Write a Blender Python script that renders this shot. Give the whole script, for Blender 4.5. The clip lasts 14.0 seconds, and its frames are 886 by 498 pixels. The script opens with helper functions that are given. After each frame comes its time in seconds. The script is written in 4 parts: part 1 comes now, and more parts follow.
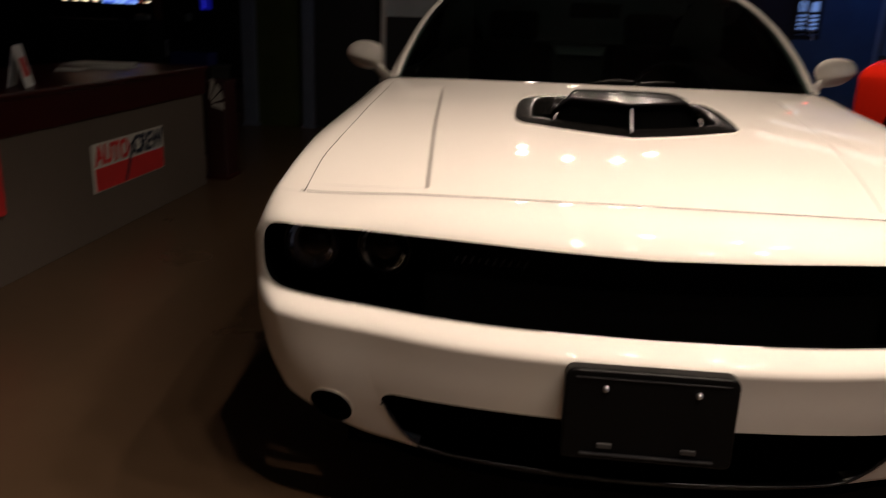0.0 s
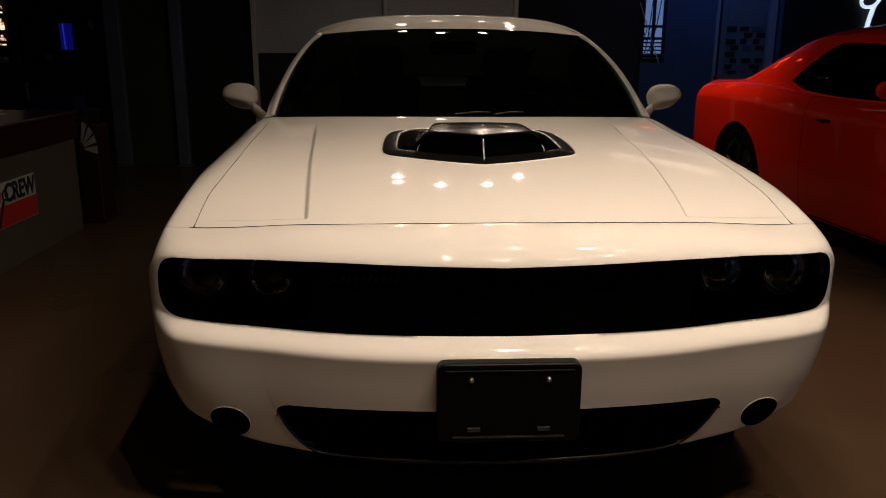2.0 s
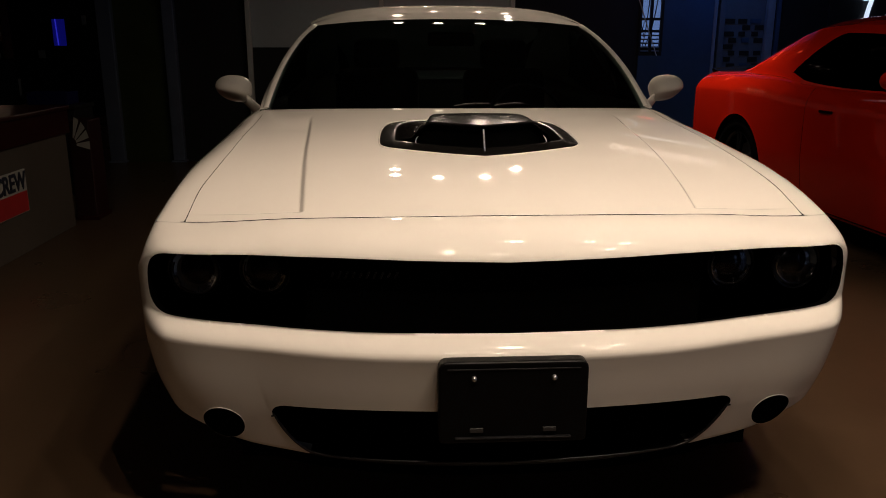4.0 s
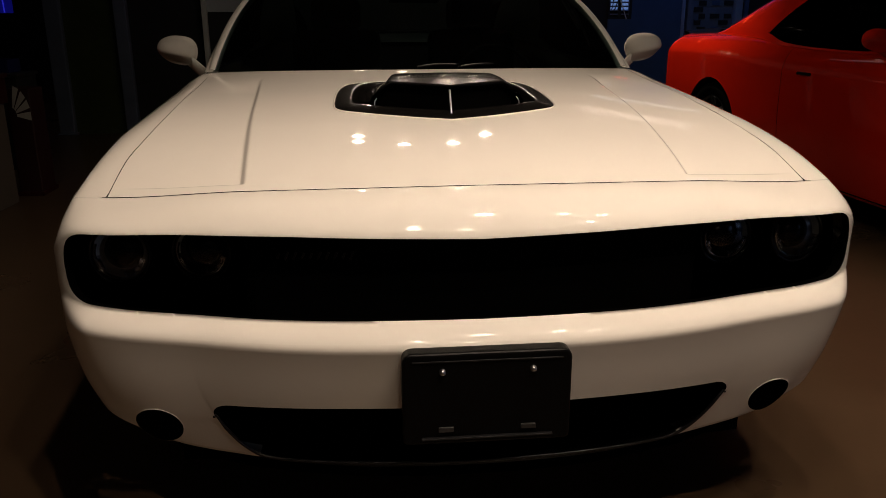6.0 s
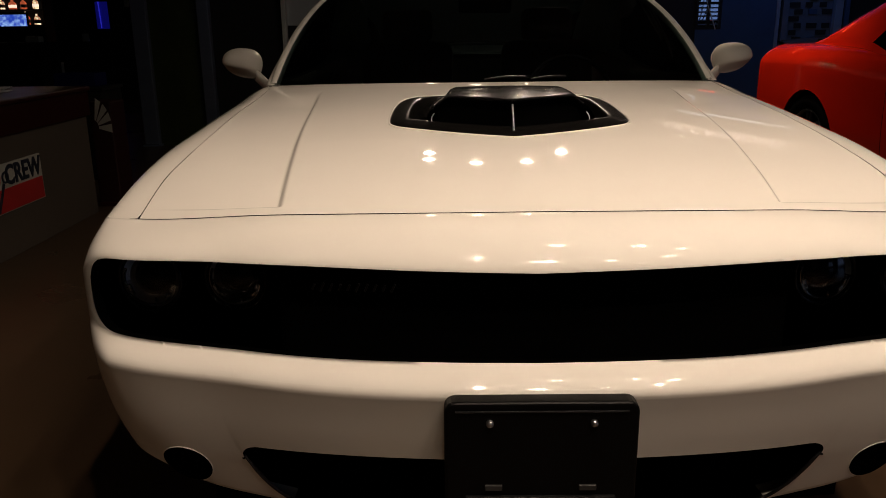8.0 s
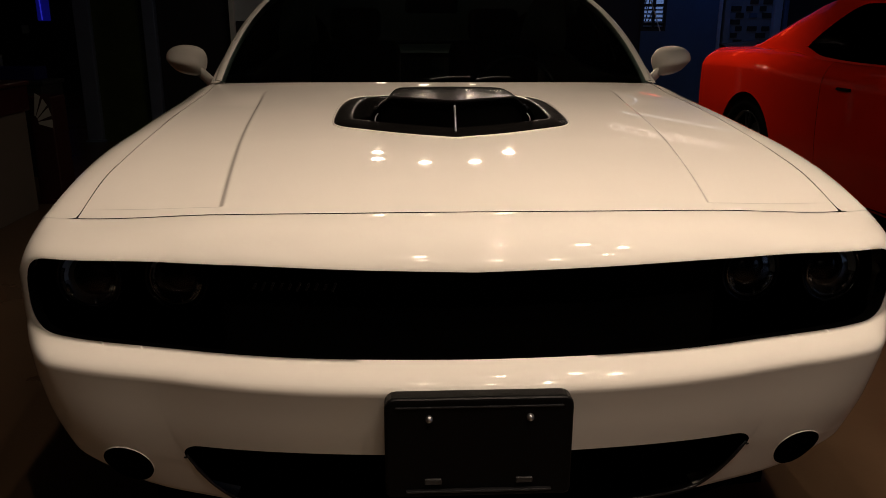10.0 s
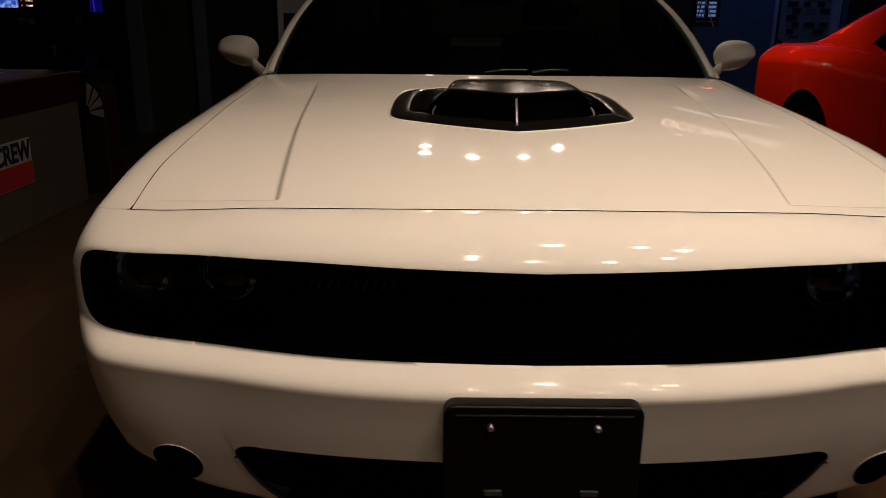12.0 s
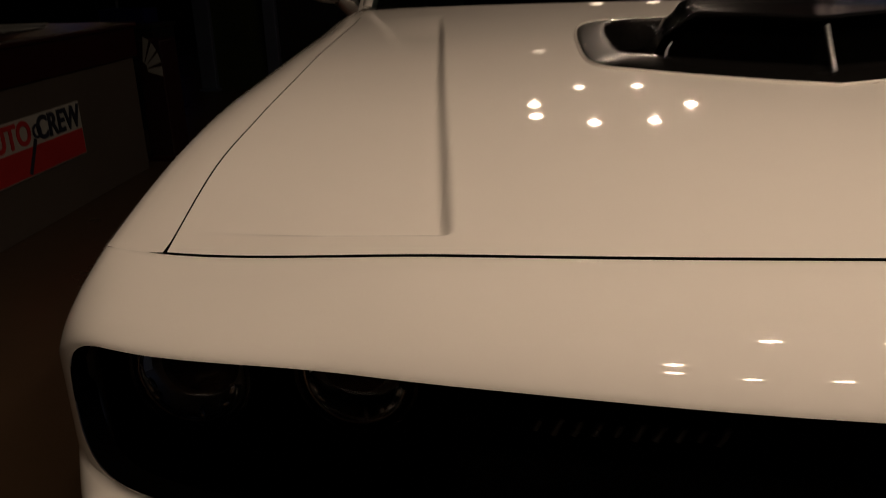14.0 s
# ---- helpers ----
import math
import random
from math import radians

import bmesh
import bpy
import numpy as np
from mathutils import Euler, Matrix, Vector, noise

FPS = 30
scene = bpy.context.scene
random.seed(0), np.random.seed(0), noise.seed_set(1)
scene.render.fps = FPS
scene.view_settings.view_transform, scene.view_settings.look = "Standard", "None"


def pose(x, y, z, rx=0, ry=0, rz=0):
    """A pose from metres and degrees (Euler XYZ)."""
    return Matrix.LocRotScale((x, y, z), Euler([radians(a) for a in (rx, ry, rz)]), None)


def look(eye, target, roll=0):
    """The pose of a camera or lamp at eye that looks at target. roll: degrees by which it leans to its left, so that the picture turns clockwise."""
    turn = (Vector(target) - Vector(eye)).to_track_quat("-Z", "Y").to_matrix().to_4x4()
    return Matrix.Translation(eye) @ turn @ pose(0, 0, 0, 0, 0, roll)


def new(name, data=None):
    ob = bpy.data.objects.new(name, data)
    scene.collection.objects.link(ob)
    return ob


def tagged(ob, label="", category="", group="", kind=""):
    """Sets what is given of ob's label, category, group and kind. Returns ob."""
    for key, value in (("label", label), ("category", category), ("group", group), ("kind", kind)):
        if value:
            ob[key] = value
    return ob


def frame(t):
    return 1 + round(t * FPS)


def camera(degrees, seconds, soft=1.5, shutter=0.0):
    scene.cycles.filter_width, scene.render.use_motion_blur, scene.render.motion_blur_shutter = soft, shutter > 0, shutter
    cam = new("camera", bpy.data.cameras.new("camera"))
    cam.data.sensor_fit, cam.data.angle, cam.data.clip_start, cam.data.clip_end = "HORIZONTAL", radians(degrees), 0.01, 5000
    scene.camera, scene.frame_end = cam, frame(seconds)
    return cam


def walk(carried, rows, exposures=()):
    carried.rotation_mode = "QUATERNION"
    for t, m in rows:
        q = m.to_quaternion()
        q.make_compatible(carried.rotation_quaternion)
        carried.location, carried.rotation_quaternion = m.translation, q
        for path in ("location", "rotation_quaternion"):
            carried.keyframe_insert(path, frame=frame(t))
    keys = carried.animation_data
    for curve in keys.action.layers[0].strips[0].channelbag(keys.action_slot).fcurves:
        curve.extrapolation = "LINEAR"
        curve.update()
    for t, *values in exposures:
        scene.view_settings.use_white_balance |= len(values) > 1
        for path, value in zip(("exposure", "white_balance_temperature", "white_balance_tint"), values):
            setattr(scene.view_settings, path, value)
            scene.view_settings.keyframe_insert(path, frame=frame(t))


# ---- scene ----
cam = camera(58.9, 14.0, soft=0.8, shutter=0.5)
PATH = [
    (0, (-0.28, -1.414, 1.25), (-0.465, 0.495, 0.684), 2.0),
    (0.2, (-0.313, -1.451, 1.27), (-0.342, 0.48, 0.751), 1.3),
    (0.5, (-0.334, -1.522, 1.277), (-0.077, 0.392, 0.756), 2.8),
    (1, (-0.285, -1.601, 1.289), (-0.061, 0.317, 0.768), 1.6),
    (1.5, (-0.242, -1.64, 1.291), (-0.082, 0.286, 0.778), 0.4),
    (2, (-0.239, -1.65, 1.299), (-0.141, 0.285, 0.804), 0.3),
    (2.5, (-0.237, -1.66, 1.301), (-0.169, 0.277, 0.808), 0.7),
    (5, (-0.25, -1.483, 1.257), (-0.085, 0.435, 0.715), 0.2),
    (5.5, (-0.245, -1.426, 1.247), (-0.05, 0.482, 0.68), 0.6),
    (6, (-0.219, -1.369, 1.231), (-0.036, 0.537, 0.653), -0.2),
    (6.5, (-0.205, -1.333, 1.23), (-0.055, 0.574, 0.646), -0.6),
    (7, (-0.183, -1.283, 1.226), (-0.109, 0.632, 0.652), -1.2),
    (7.5, (-0.15, -1.241, 1.234), (-0.163, 0.685, 0.695), -1.4),
    (8, (-0.154, -1.202, 1.22), (-0.172, 0.721, 0.673), -0.7),
    (8.5, (-0.146, -1.187, 1.218), (-0.122, 0.734, 0.662), -0.5),
    (11, (-0.131, -1.252, 1.239), (-0.017, 0.668, 0.689), 0.4),
    (11.5, (-0.136, -1.244, 1.234), (-0.034, 0.679, 0.693), 0.2),
    (12, (-0.174, -1.161, 1.219), (-0.169, 0.757, 0.652), 0.6),
    (12.5, (-0.24, -0.999, 1.21), (-0.24, 0.917, 0.636), 0.2),
    (13, (-0.301, -0.849, 1.197), (-0.256, 1.06, 0.603), 1.0),
    (13.3, (-0.342, -0.71, 1.177), (-0.352, 1.196, 0.569), -0.3),
    (13.6, (-0.366, -0.574, 1.162), (-0.527, 1.323, 0.551), -2.2),
    (14, (-0.429, -0.413, 1.124), (-0.588, 1.461, 0.443), -1.5),
]
walk(cam, [(t, look(eye, target, roll)) for t, eye, target, roll in PATH],
     [(0, 0.46, 6100, 11), (0.4, 0.09, 6250, 10), (1.0, -0.08, 6350, 9), (5.0, -0.08, 6350, 9), (9.0, -0.18, 6400, 9), (11.0, -0.28, 6450, 10), (12.5, -0.33, 6450, 10), (13.0, -0.55, 6650, 11), (13.3, -0.59, 6750, 11), (14, -0.90, 6700, 12)])

# ---- world and light ----
world = bpy.data.worlds.new("world")
scene.world = world
world.use_nodes = True
world.node_tree.nodes["Background"].inputs["Color"].default_value = (0.35, 0.45, 0.7, 1)
world.node_tree.nodes["Background"].inputs["Strength"].default_value = 0.02

WARM = (1.0, 0.765, 0.585)
CEIL = 2.70


# ---- materials ----
def material(name, color, rough=0.5, metal=0.0, coat=0.0, scale=8.0, vary=0.08, bump=0.0, bump_scale=60.0, emit=0.0, glow=None, spec=0.5, wear=0.0):
    m = bpy.data.materials.new(name)
    m.use_nodes = True
    nt = m.node_tree
    b = nt.nodes["Principled BSDF"]
    tc = nt.nodes.new("ShaderNodeTexCoord")
    n1 = nt.nodes.new("ShaderNodeTexNoise")
    n1.inputs["Scale"].default_value, n1.inputs["Detail"].default_value = scale, 6
    nt.links.new(tc.outputs["Object"], n1.inputs["Vector"])
    n2 = nt.nodes.new("ShaderNodeTexNoise")
    n2.inputs["Scale"].default_value, n2.inputs["Detail"].default_value = scale * 9, 3
    nt.links.new(tc.outputs["Object"], n2.inputs["Vector"])
    both = nt.nodes.new("ShaderNodeMath")
    both.operation = "MULTIPLY_ADD"
    both.inputs[1].default_value = 0.35
    nt.links.new(n2.outputs["Fac"], both.inputs[0])
    nt.links.new(n1.outputs["Fac"], both.inputs[2])
    ramp = nt.nodes.new("ShaderNodeValToRGB")
    ramp.color_ramp.elements[0].position, ramp.color_ramp.elements[1].position = 0.4, 0.95
    ramp.color_ramp.elements[0].color = (*[max(0.0, c * (1 - vary)) for c in color], 1)
    ramp.color_ramp.elements[1].color = (*[min(1.0, c * (1 + vary)) for c in color], 1)
    nt.links.new(both.outputs[0], ramp.inputs["Fac"])
    nt.links.new(ramp.outputs["Color"], b.inputs["Base Color"])
    b.inputs["Metallic"].default_value = metal
    b.inputs["Specular IOR Level"].default_value = spec
    b.inputs["Coat Weight"].default_value, b.inputs["Coat Roughness"].default_value = coat, 0.03
    rr = nt.nodes.new("ShaderNodeMapRange")
    rr.inputs["To Min"].default_value, rr.inputs["To Max"].default_value = max(0.0, rough - 0.06 - wear), min(1.0, rough + 0.06 + wear)
    nt.links.new(n1.outputs["Fac"], rr.inputs["Value"])
    nt.links.new(rr.outputs["Result"], b.inputs["Roughness"])
    if bump:
        n3 = nt.nodes.new("ShaderNodeTexNoise")
        n3.inputs["Scale"].default_value, n3.inputs["Detail"].default_value = bump_scale, 4
        nt.links.new(tc.outputs["Object"], n3.inputs["Vector"])
        bp = nt.nodes.new("ShaderNodeBump")
        bp.inputs["Strength"].default_value, bp.inputs["Distance"].default_value = bump, 0.004
        nt.links.new(n3.outputs["Fac"], bp.inputs["Height"])
        nt.links.new(bp.outputs["Normal"], b.inputs["Normal"])
    if emit:
        b.inputs["Emission Color"].default_value = (*(glow or color), 1)
        b.inputs["Emission Strength"].default_value = emit
    return m


def glass_material(name, tint, clear, ior=1.5):
    m = bpy.data.materials.new(name)
    m.use_nodes = True
    nt = m.node_tree
    nt.nodes.clear()
    out = nt.nodes.new("ShaderNodeOutputMaterial")
    tr = nt.nodes.new("ShaderNodeBsdfTransparent")
    tr.inputs["Color"].default_value = (*[c * clear for c in tint], 1)
    gl = nt.nodes.new("ShaderNodeBsdfGlossy")
    gl.inputs["Roughness"].default_value = 0.015
    fr = nt.nodes.new("ShaderNodeFresnel")
    fr.inputs["IOR"].default_value = ior
    mix = nt.nodes.new("ShaderNodeMixShader")
    nt.links.new(fr.outputs[0], mix.inputs[0])
    nt.links.new(tr.outputs[0], mix.inputs[1])
    nt.links.new(gl.outputs[0], mix.inputs[2])
    nt.links.new(mix.outputs[0], out.inputs["Surface"])
    return m


def mottle(m, low, high, scale):
    """A glowing picture of soft light and dark spots."""
    nt = m.node_tree
    tc, n, r = nt.nodes.new("ShaderNodeTexCoord"), nt.nodes.new("ShaderNodeTexNoise"), nt.nodes.new("ShaderNodeValToRGB")
    n.inputs["Scale"].default_value, n.inputs["Detail"].default_value = scale, 5
    r.color_ramp.elements[0].position, r.color_ramp.elements[1].position = 0.42, 0.66
    r.color_ramp.elements[0].color, r.color_ramp.elements[1].color = (*low, 1), (*high, 1)
    nt.links.new(tc.outputs["Object"], n.inputs["Vector"])
    nt.links.new(n.outputs["Fac"], r.inputs["Fac"])
    nt.links.new(r.outputs["Color"], nt.nodes["Principled BSDF"].inputs["Emission Color"])


WHITE = material("white_paint", (0.80, 0.77, 0.71), 0.5, coat=1.0, scale=3, vary=0.015, spec=0.0)
RED = material("red_paint", (0.60, 0.016, 0.004), 0.5, coat=1.0, scale=3, vary=0.03, spec=0.0)
BLACK = material("black_plastic", (0.002, 0.002, 0.0022), 0.42, scale=20, vary=0.2, bump=0.1, bump_scale=400, spec=0.13)
SATIN = material("satin_black_paint", (0.006, 0.006, 0.0065), 0.12, scale=1.5, vary=0.1, bump=0.0, spec=0.06, wear=-0.03)
BEZEL = material("bezel_black", (0.005, 0.0047, 0.0045), 0.22, scale=1.5, vary=0.1, spec=0.18)
VOID = material("matt_black", (0.0015, 0.0015, 0.0015), 0.9, scale=10, vary=0.2, spec=0.0)
GLOSSBLACK = material("gloss_black", (0.006, 0.006, 0.007), 0.12, scale=10, vary=0.2, spec=0.25)
RUBBER = material("tyre_rubber", (0.004, 0.004, 0.004), 0.8, scale=30, vary=0.2, bump=0.3, spec=0.0)
CHROME = material("chrome", (0.80, 0.80, 0.82), 0.10, metal=1.0, scale=12, vary=0.05)
SCREW = material("zinc_screw", (0.55, 0.55, 0.58), 0.35, metal=1.0, scale=100, vary=0.2)
RIM = material("black_wheel_alloy", (0.02, 0.02, 0.022), 0.3, metal=0.6, scale=10)
SMOKED = material("smoked_reflector", (0.30, 0.25, 0.23), 0.4, metal=0.2, scale=40, vary=0.3)
BLADE = material("pale_trim", (0.85, 0.85, 0.86), 0.25, coat=1.0, scale=30, vary=0.1)
DULL = material("dull_grey_plastic", (0.025, 0.025, 0.025), 0.4, scale=30, vary=0.2)
GLASS = glass_material("tinted_glass", (0.36, 0.45, 0.44), 1.0)
DARKGLASS = glass_material("dark_privacy_glass", (0.3, 0.32, 0.33), 0.04, 1.02)
LENS = glass_material("lamp_glass", (0.9, 0.9, 0.9), 0.9)
SEAT = material("seat_fabric", (0.007, 0.007, 0.0075), 0.85, scale=20, vary=0.2, bump=0.3, bump_scale=250)
TAIL = material("red_lamp_lens", (0.35, 0.01, 0.01), 0.15, scale=10)


# ---- builders ----
def pchip(x, xs, ys):
    """Smooth monotone interpolation."""
    x, xs, ys = np.asarray(x, float), np.asarray(xs, float), np.asarray(ys, float)
    h, d = np.diff(xs), np.diff(ys) / np.diff(xs)
    m = np.zeros(len(xs))
    m[0], m[-1] = d[0], d[-1]
    for i in range(1, len(xs) - 1):
        if d[i - 1] * d[i] > 0:
            a, b = 2 * h[i] + h[i - 1], h[i] + 2 * h[i - 1]
            m[i] = (a + b) / (a / d[i - 1] + b / d[i])
    x = np.clip(x, xs[0], xs[-1])
    k = np.clip(np.searchsorted(xs, x) - 1, 0, len(h) - 1)
    s = (x - xs[k]) / h[k]
    return ys[k] * (1 + 2 * s) * (1 - s) ** 2 + h[k] * m[k] * s * (1 - s) ** 2 + ys[k + 1] * s * s * (3 - 2 * s) + h[k] * m[k + 1] * s * s * (s - 1)


def smooth(a, b, x):
    s = np.clip((np.asarray(x, float) - a) / (b - a), 0, 1)
    return s * s * (3 - 2 * s)


def link(name, me, mat, parent, label="", shade=True):
    me.materials.append(mat)
    if shade:
        me.polygons.foreach_set("use_smooth", [True] * len(me.polygons))
    ob = new(name, me)
    ob.parent = parent
    if label:
        ob["label"] = label
    return ob


def part(name, bm, mat, parent, label="", shade=False):
    me = bpy.data.meshes.new(name)
    bmesh.ops.recalc_face_normals(bm, faces=bm.faces)
    bm.to_mesh(me)
    bm.free()
    return link(name, me, mat, parent, label, shade)


def sheet(name, P, mat, parent, label="", keep=None, thick=0.0, flip=False):
    """A smooth sheet through a grid of places (rows, columns, 3)."""
    P = np.asarray(P, float)
    r, c = P.shape[:2]
    faces = []
    for i in range(r - 1):
        for j in range(c - 1):
            if keep is None or keep[i, j]:
                q = (i * c + j, i * c + j + 1, (i + 1) * c + j + 1, (i + 1) * c + j)
                faces.append(q[::-1] if flip else q)
    me = bpy.data.meshes.new(name)
    me.from_pydata(P.reshape(-1, 3).tolist(), [], faces)
    bm = bmesh.new()
    bm.from_mesh(me)
    bmesh.ops.remove_doubles(bm, verts=bm.verts, dist=0.00005)
    bmesh.ops.dissolve_degenerate(bm, edges=bm.edges, dist=0.00002)
    bmesh.ops.delete(bm, geom=[v for v in bm.verts if not v.link_faces], context="VERTS")
    bm.to_mesh(me)
    bm.free()
    ob = link(name, me, mat, parent, label)
    if thick:
        s = ob.modifiers.new("shell", "SOLIDIFY")
        s.thickness, s.offset = thick, -1
    return ob


def box_bm(size, at=(0, 0, 0), bevel=0.004, turn=None, segments=2):
    bm = bmesh.new()
    bmesh.ops.create_cube(bm, size=1)
    bmesh.ops.scale(bm, vec=size, verts=bm.verts)
    if bevel:
        bmesh.ops.bevel(bm, geom=bm.edges[:], offset=min(bevel, min(size) * 0.45), segments=segments, affect="EDGES", profile=0.5)
    m = Matrix.Translation(at)
    if turn:
        m = m @ Euler([radians(a) for a in turn]).to_matrix().to_4x4()
    bmesh.ops.transform(bm, matrix=m, verts=bm.verts)
    return bm


def lathe_bm(profile, steps=32, axis="Z"):
    """A turned shape from (radius, height) pairs."""
    bm = bmesh.new()
    rings = []
    for r, h in profile:
        ring = []
        for k in range(steps):
            a = 2 * math.pi * k / steps
            p = (r * math.cos(a), r * math.sin(a), h)
            ring.append(bm.verts.new(p))
        rings.append(ring)
    for a, b in zip(rings, rings[1:]):
        for k in range(steps):
            bm.faces.new((a[k], a[(k + 1) % steps], b[(k + 1) % steps], b[k]))
    bmesh.ops.remove_doubles(bm, verts=bm.verts, dist=0.00002)
    if axis == "X":
        bmesh.ops.rotate(bm, matrix=Euler((0, radians(90), 0)).to_matrix(), verts=bm.verts)
    if axis == "Y":
        bmesh.ops.rotate(bm, matrix=Euler((radians(90), 0, 0)).to_matrix(), verts=bm.verts)
    return bm


def moved(bm, m):
    bmesh.ops.transform(bm, matrix=m, verts=bm.verts)
    return bm


def tube(name, points, radius, mat, parent, label="", smooth_path=True):
    """A round bar along points, as a mesh."""
    cu = bpy.data.curves.new(name, "CURVE")
    cu.dimensions, cu.bevel_depth, cu.bevel_resolution, cu.resolution_u = "3D", radius, 3, 6
    sp = cu.splines.new("BEZIER" if smooth_path else "POLY")
    if smooth_path:
        sp.bezier_points.add(len(points) - 1)
        for b, p in zip(sp.bezier_points, points):
            b.co, b.handle_left_type, b.handle_right_type = p, "AUTO", "AUTO"
    else:
        sp.points.add(len(points) - 1)
        for b, p in zip(sp.points, points):
            b.co = (*p, 1)
    cu.use_fill_caps = True
    ob = bpy.data.objects.new(name, cu)
    me = bpy.data.meshes.new_from_object(ob)
    bpy.data.objects.remove(ob)
    return link(name, me, mat, parent, label)


def thing(name, label, category, at=(0, 0, 0), turn=0.0, group=""):
    ob = new(name)
    ob.location = at
    ob.rotation_euler = (0, 0, radians(turn))
    ob.empty_display_size = 0.1
    return tagged(ob, label, category, group)


def structure(name, bm, mat, label=""):
    ob = part(name, bm, mat, None)
    return tagged(ob, label, "", "", "structure")


# ---- the car: a two-door coupe, front towards -y ----
GX, WF = 0.840, 0.893


def wide(z):
    return pchip(z, [0.20, 0.28, 0.32, 0.40, 0.50, 0.62, 0.80, 0.90], [0.728, 0.764, 0.790, 0.834, 0.873, 0.891, 0.893, 0.893])


def drop(u):
    a = np.clip(np.abs(u), 0, 1)
    p = 2.3 + 0.85 * smooth(0.6, 0.97, a)
    return 0.30 * (1 - (1 - a ** p) ** (1 / p))



SEAM_X = [0, 0.25, 0.48, 0.765, 0.787, 0.808, 0.828, 0.847, 0.864, 0.879, 0.893]
SEAM_Y = [0.215, 0.221, 0.24, 0.29, 0.2975, 0.306, 0.316, 0.330, 0.345, 0.361, 0.385]
SEAM_Z = [0.886, 0.884, 0.879, 0.862, 0.86, 0.855, 0.850, 0.84, 0.828, 0.80, 0.77]


def seam_y(x):
    return pchip(np.abs(x), SEAM_X, SEAM_Y)


def seam_z(x):
    return pchip(np.abs(x), SEAM_X, SEAM_Z)


def grille_ends(x):
    t = np.clip((np.abs(x) - 0.778) / (GX - 0.778), 0, 1)
    return (1 - t ** 2.7) ** (1 / 2.7)


def grille_z(x):
    a = np.abs(x)
    top = pchip(a, [0, 0.2, 0.45, 0.6, 0.75, 0.92], [0.808, 0.813, 0.819, 0.819, 0.815, 0.810])
    low = pchip(a, [0, 0.3, 0.55, 0.75, 0.9], [0.639, 0.642, 0.650, 0.662, 0.674])
    mid, e = 0.737, grille_ends(x)
    return mid + (top - mid) * e, mid + (low - mid) * e, top, low


def wrapped(P):
    """Adds a column at either end that tucks under the fender."""
    P = np.asarray(P, float)
    tip = np.array([0.003, 0, 0])
    return np.concatenate([P[:, :1] + tip + np.array([0, 0.03, 0]), P, P[:, -1:] - tip + np.array([0, 0.03, 0])], 1)


def columns():
    t = np.linspace(0, 1, 30)
    a = np.r_[np.linspace(0, 0.57, 28)[:-1], np.linspace(0.57, 0.668, 26)[:-1], np.linspace(0.668, 0.74, 5)[:-1]]
    b = 0.74 + (GX / WF - 0.74) * (1 - (1 - t) ** 2.2)
    c = 1 - (1 - GX / WF) * (1 - np.linspace(0, 1, 26)[1:]) ** 2.3
    half = np.concatenate([a, b, c])
    return np.concatenate([-half[:0:-1], half])


HOOD_Y = [0.2, 0.40, 0.62, 0.66, 0.80, 1.0, 1.25, 1.55, 1.75]
HOOD_Z = [0.883, 0.928, 0.962, 0.9672, 0.9815, 0.9975, 1.0140, 1.0345, 1.047]
EDGE_Y = [0.20, 0.29, 0.45, 0.6, 0.8, 1.0, 1.4, 1.69, 1.8]
EDGE_X = [0.755, 0.764, 0.765, 0.757, 0.752, 0.757, 0.769, 0.788, 0.79]
EDGE_Z = [0.835, 0.862, 0.907, 0.937, 0.964, 0.981, 1.003, 1.018, 1.022]

CREASE_Y = [0.25, 0.36, 0.49, 0.65, 0.80, 1.07, 1.35]
CREASE_X = [0.474, 0.483, 0.494, 0.508, 0.520, 0.540, 0.563]


def hood_z(x, y):
    xe, ze = pchip(y, EDGE_Y, EDGE_X), pchip(y, EDGE_Y, EDGE_Z)
    zc = pchip(y, HOOD_Y, HOOD_Z)
    u = np.abs(x) / xe
    z = zc + (ze - zc) * u ** 2.6
    xc = pchip(y, CREASE_Y, CREASE_X)
    ahead = seam_y(x) + 0.036
    sunk = smooth(0, 0.015, np.abs(x) - xc) * smooth(0, 0.010, y - ahead) * (1 - np.clip((np.abs(x) - xc - 0.015) / (xe - xc - 0.015), 0, 1)) * (1 - smooth(1.14, 1.46, y))
    return z - 0.0095 * sunk


def body_side(y, parts_z):
    """Half section of the body's flank at y: x for each height."""
    w = pchip(y, [0.385, 0.55, 0.7, 1.0, 1.5, 2.5, 3.3, 3.9, 4.4, 4.72], [0.893, 0.929, 0.941, 0.926, 0.932, 0.94, 0.945, 0.962, 0.958, 0.948])
    x = w - pchip(parts_z, [0.2, 0.30, 0.42, 0.60, 0.74, 0.9], [0.06, 0.035, 0.015, 0.002, 0.0, 0.0])
    tuck = (WF - wide(parts_z)) * np.exp(-(y - 0.385) / 0.12)
    return np.minimum(x, w - tuck)


BELT_Y = [0.30, 0.45, 0.6, 0.8, 1.0, 1.4, 1.69, 1.95, 2.5, 3.2, 3.6, 4.2, 4.72]
BELT_X = [0.7665, 0.7675, 0.7595, 0.7545, 0.7595, 0.7715, 0.7905, 0.835, 0.86, 0.85, 0.80, 0.75, 0.73]
BELT_Z = [0.864, 0.907, 0.937, 0.964, 0.981, 1.003, 1.018, 1.012, 1.00, 1.015, 1.050, 1.065, 1.050]


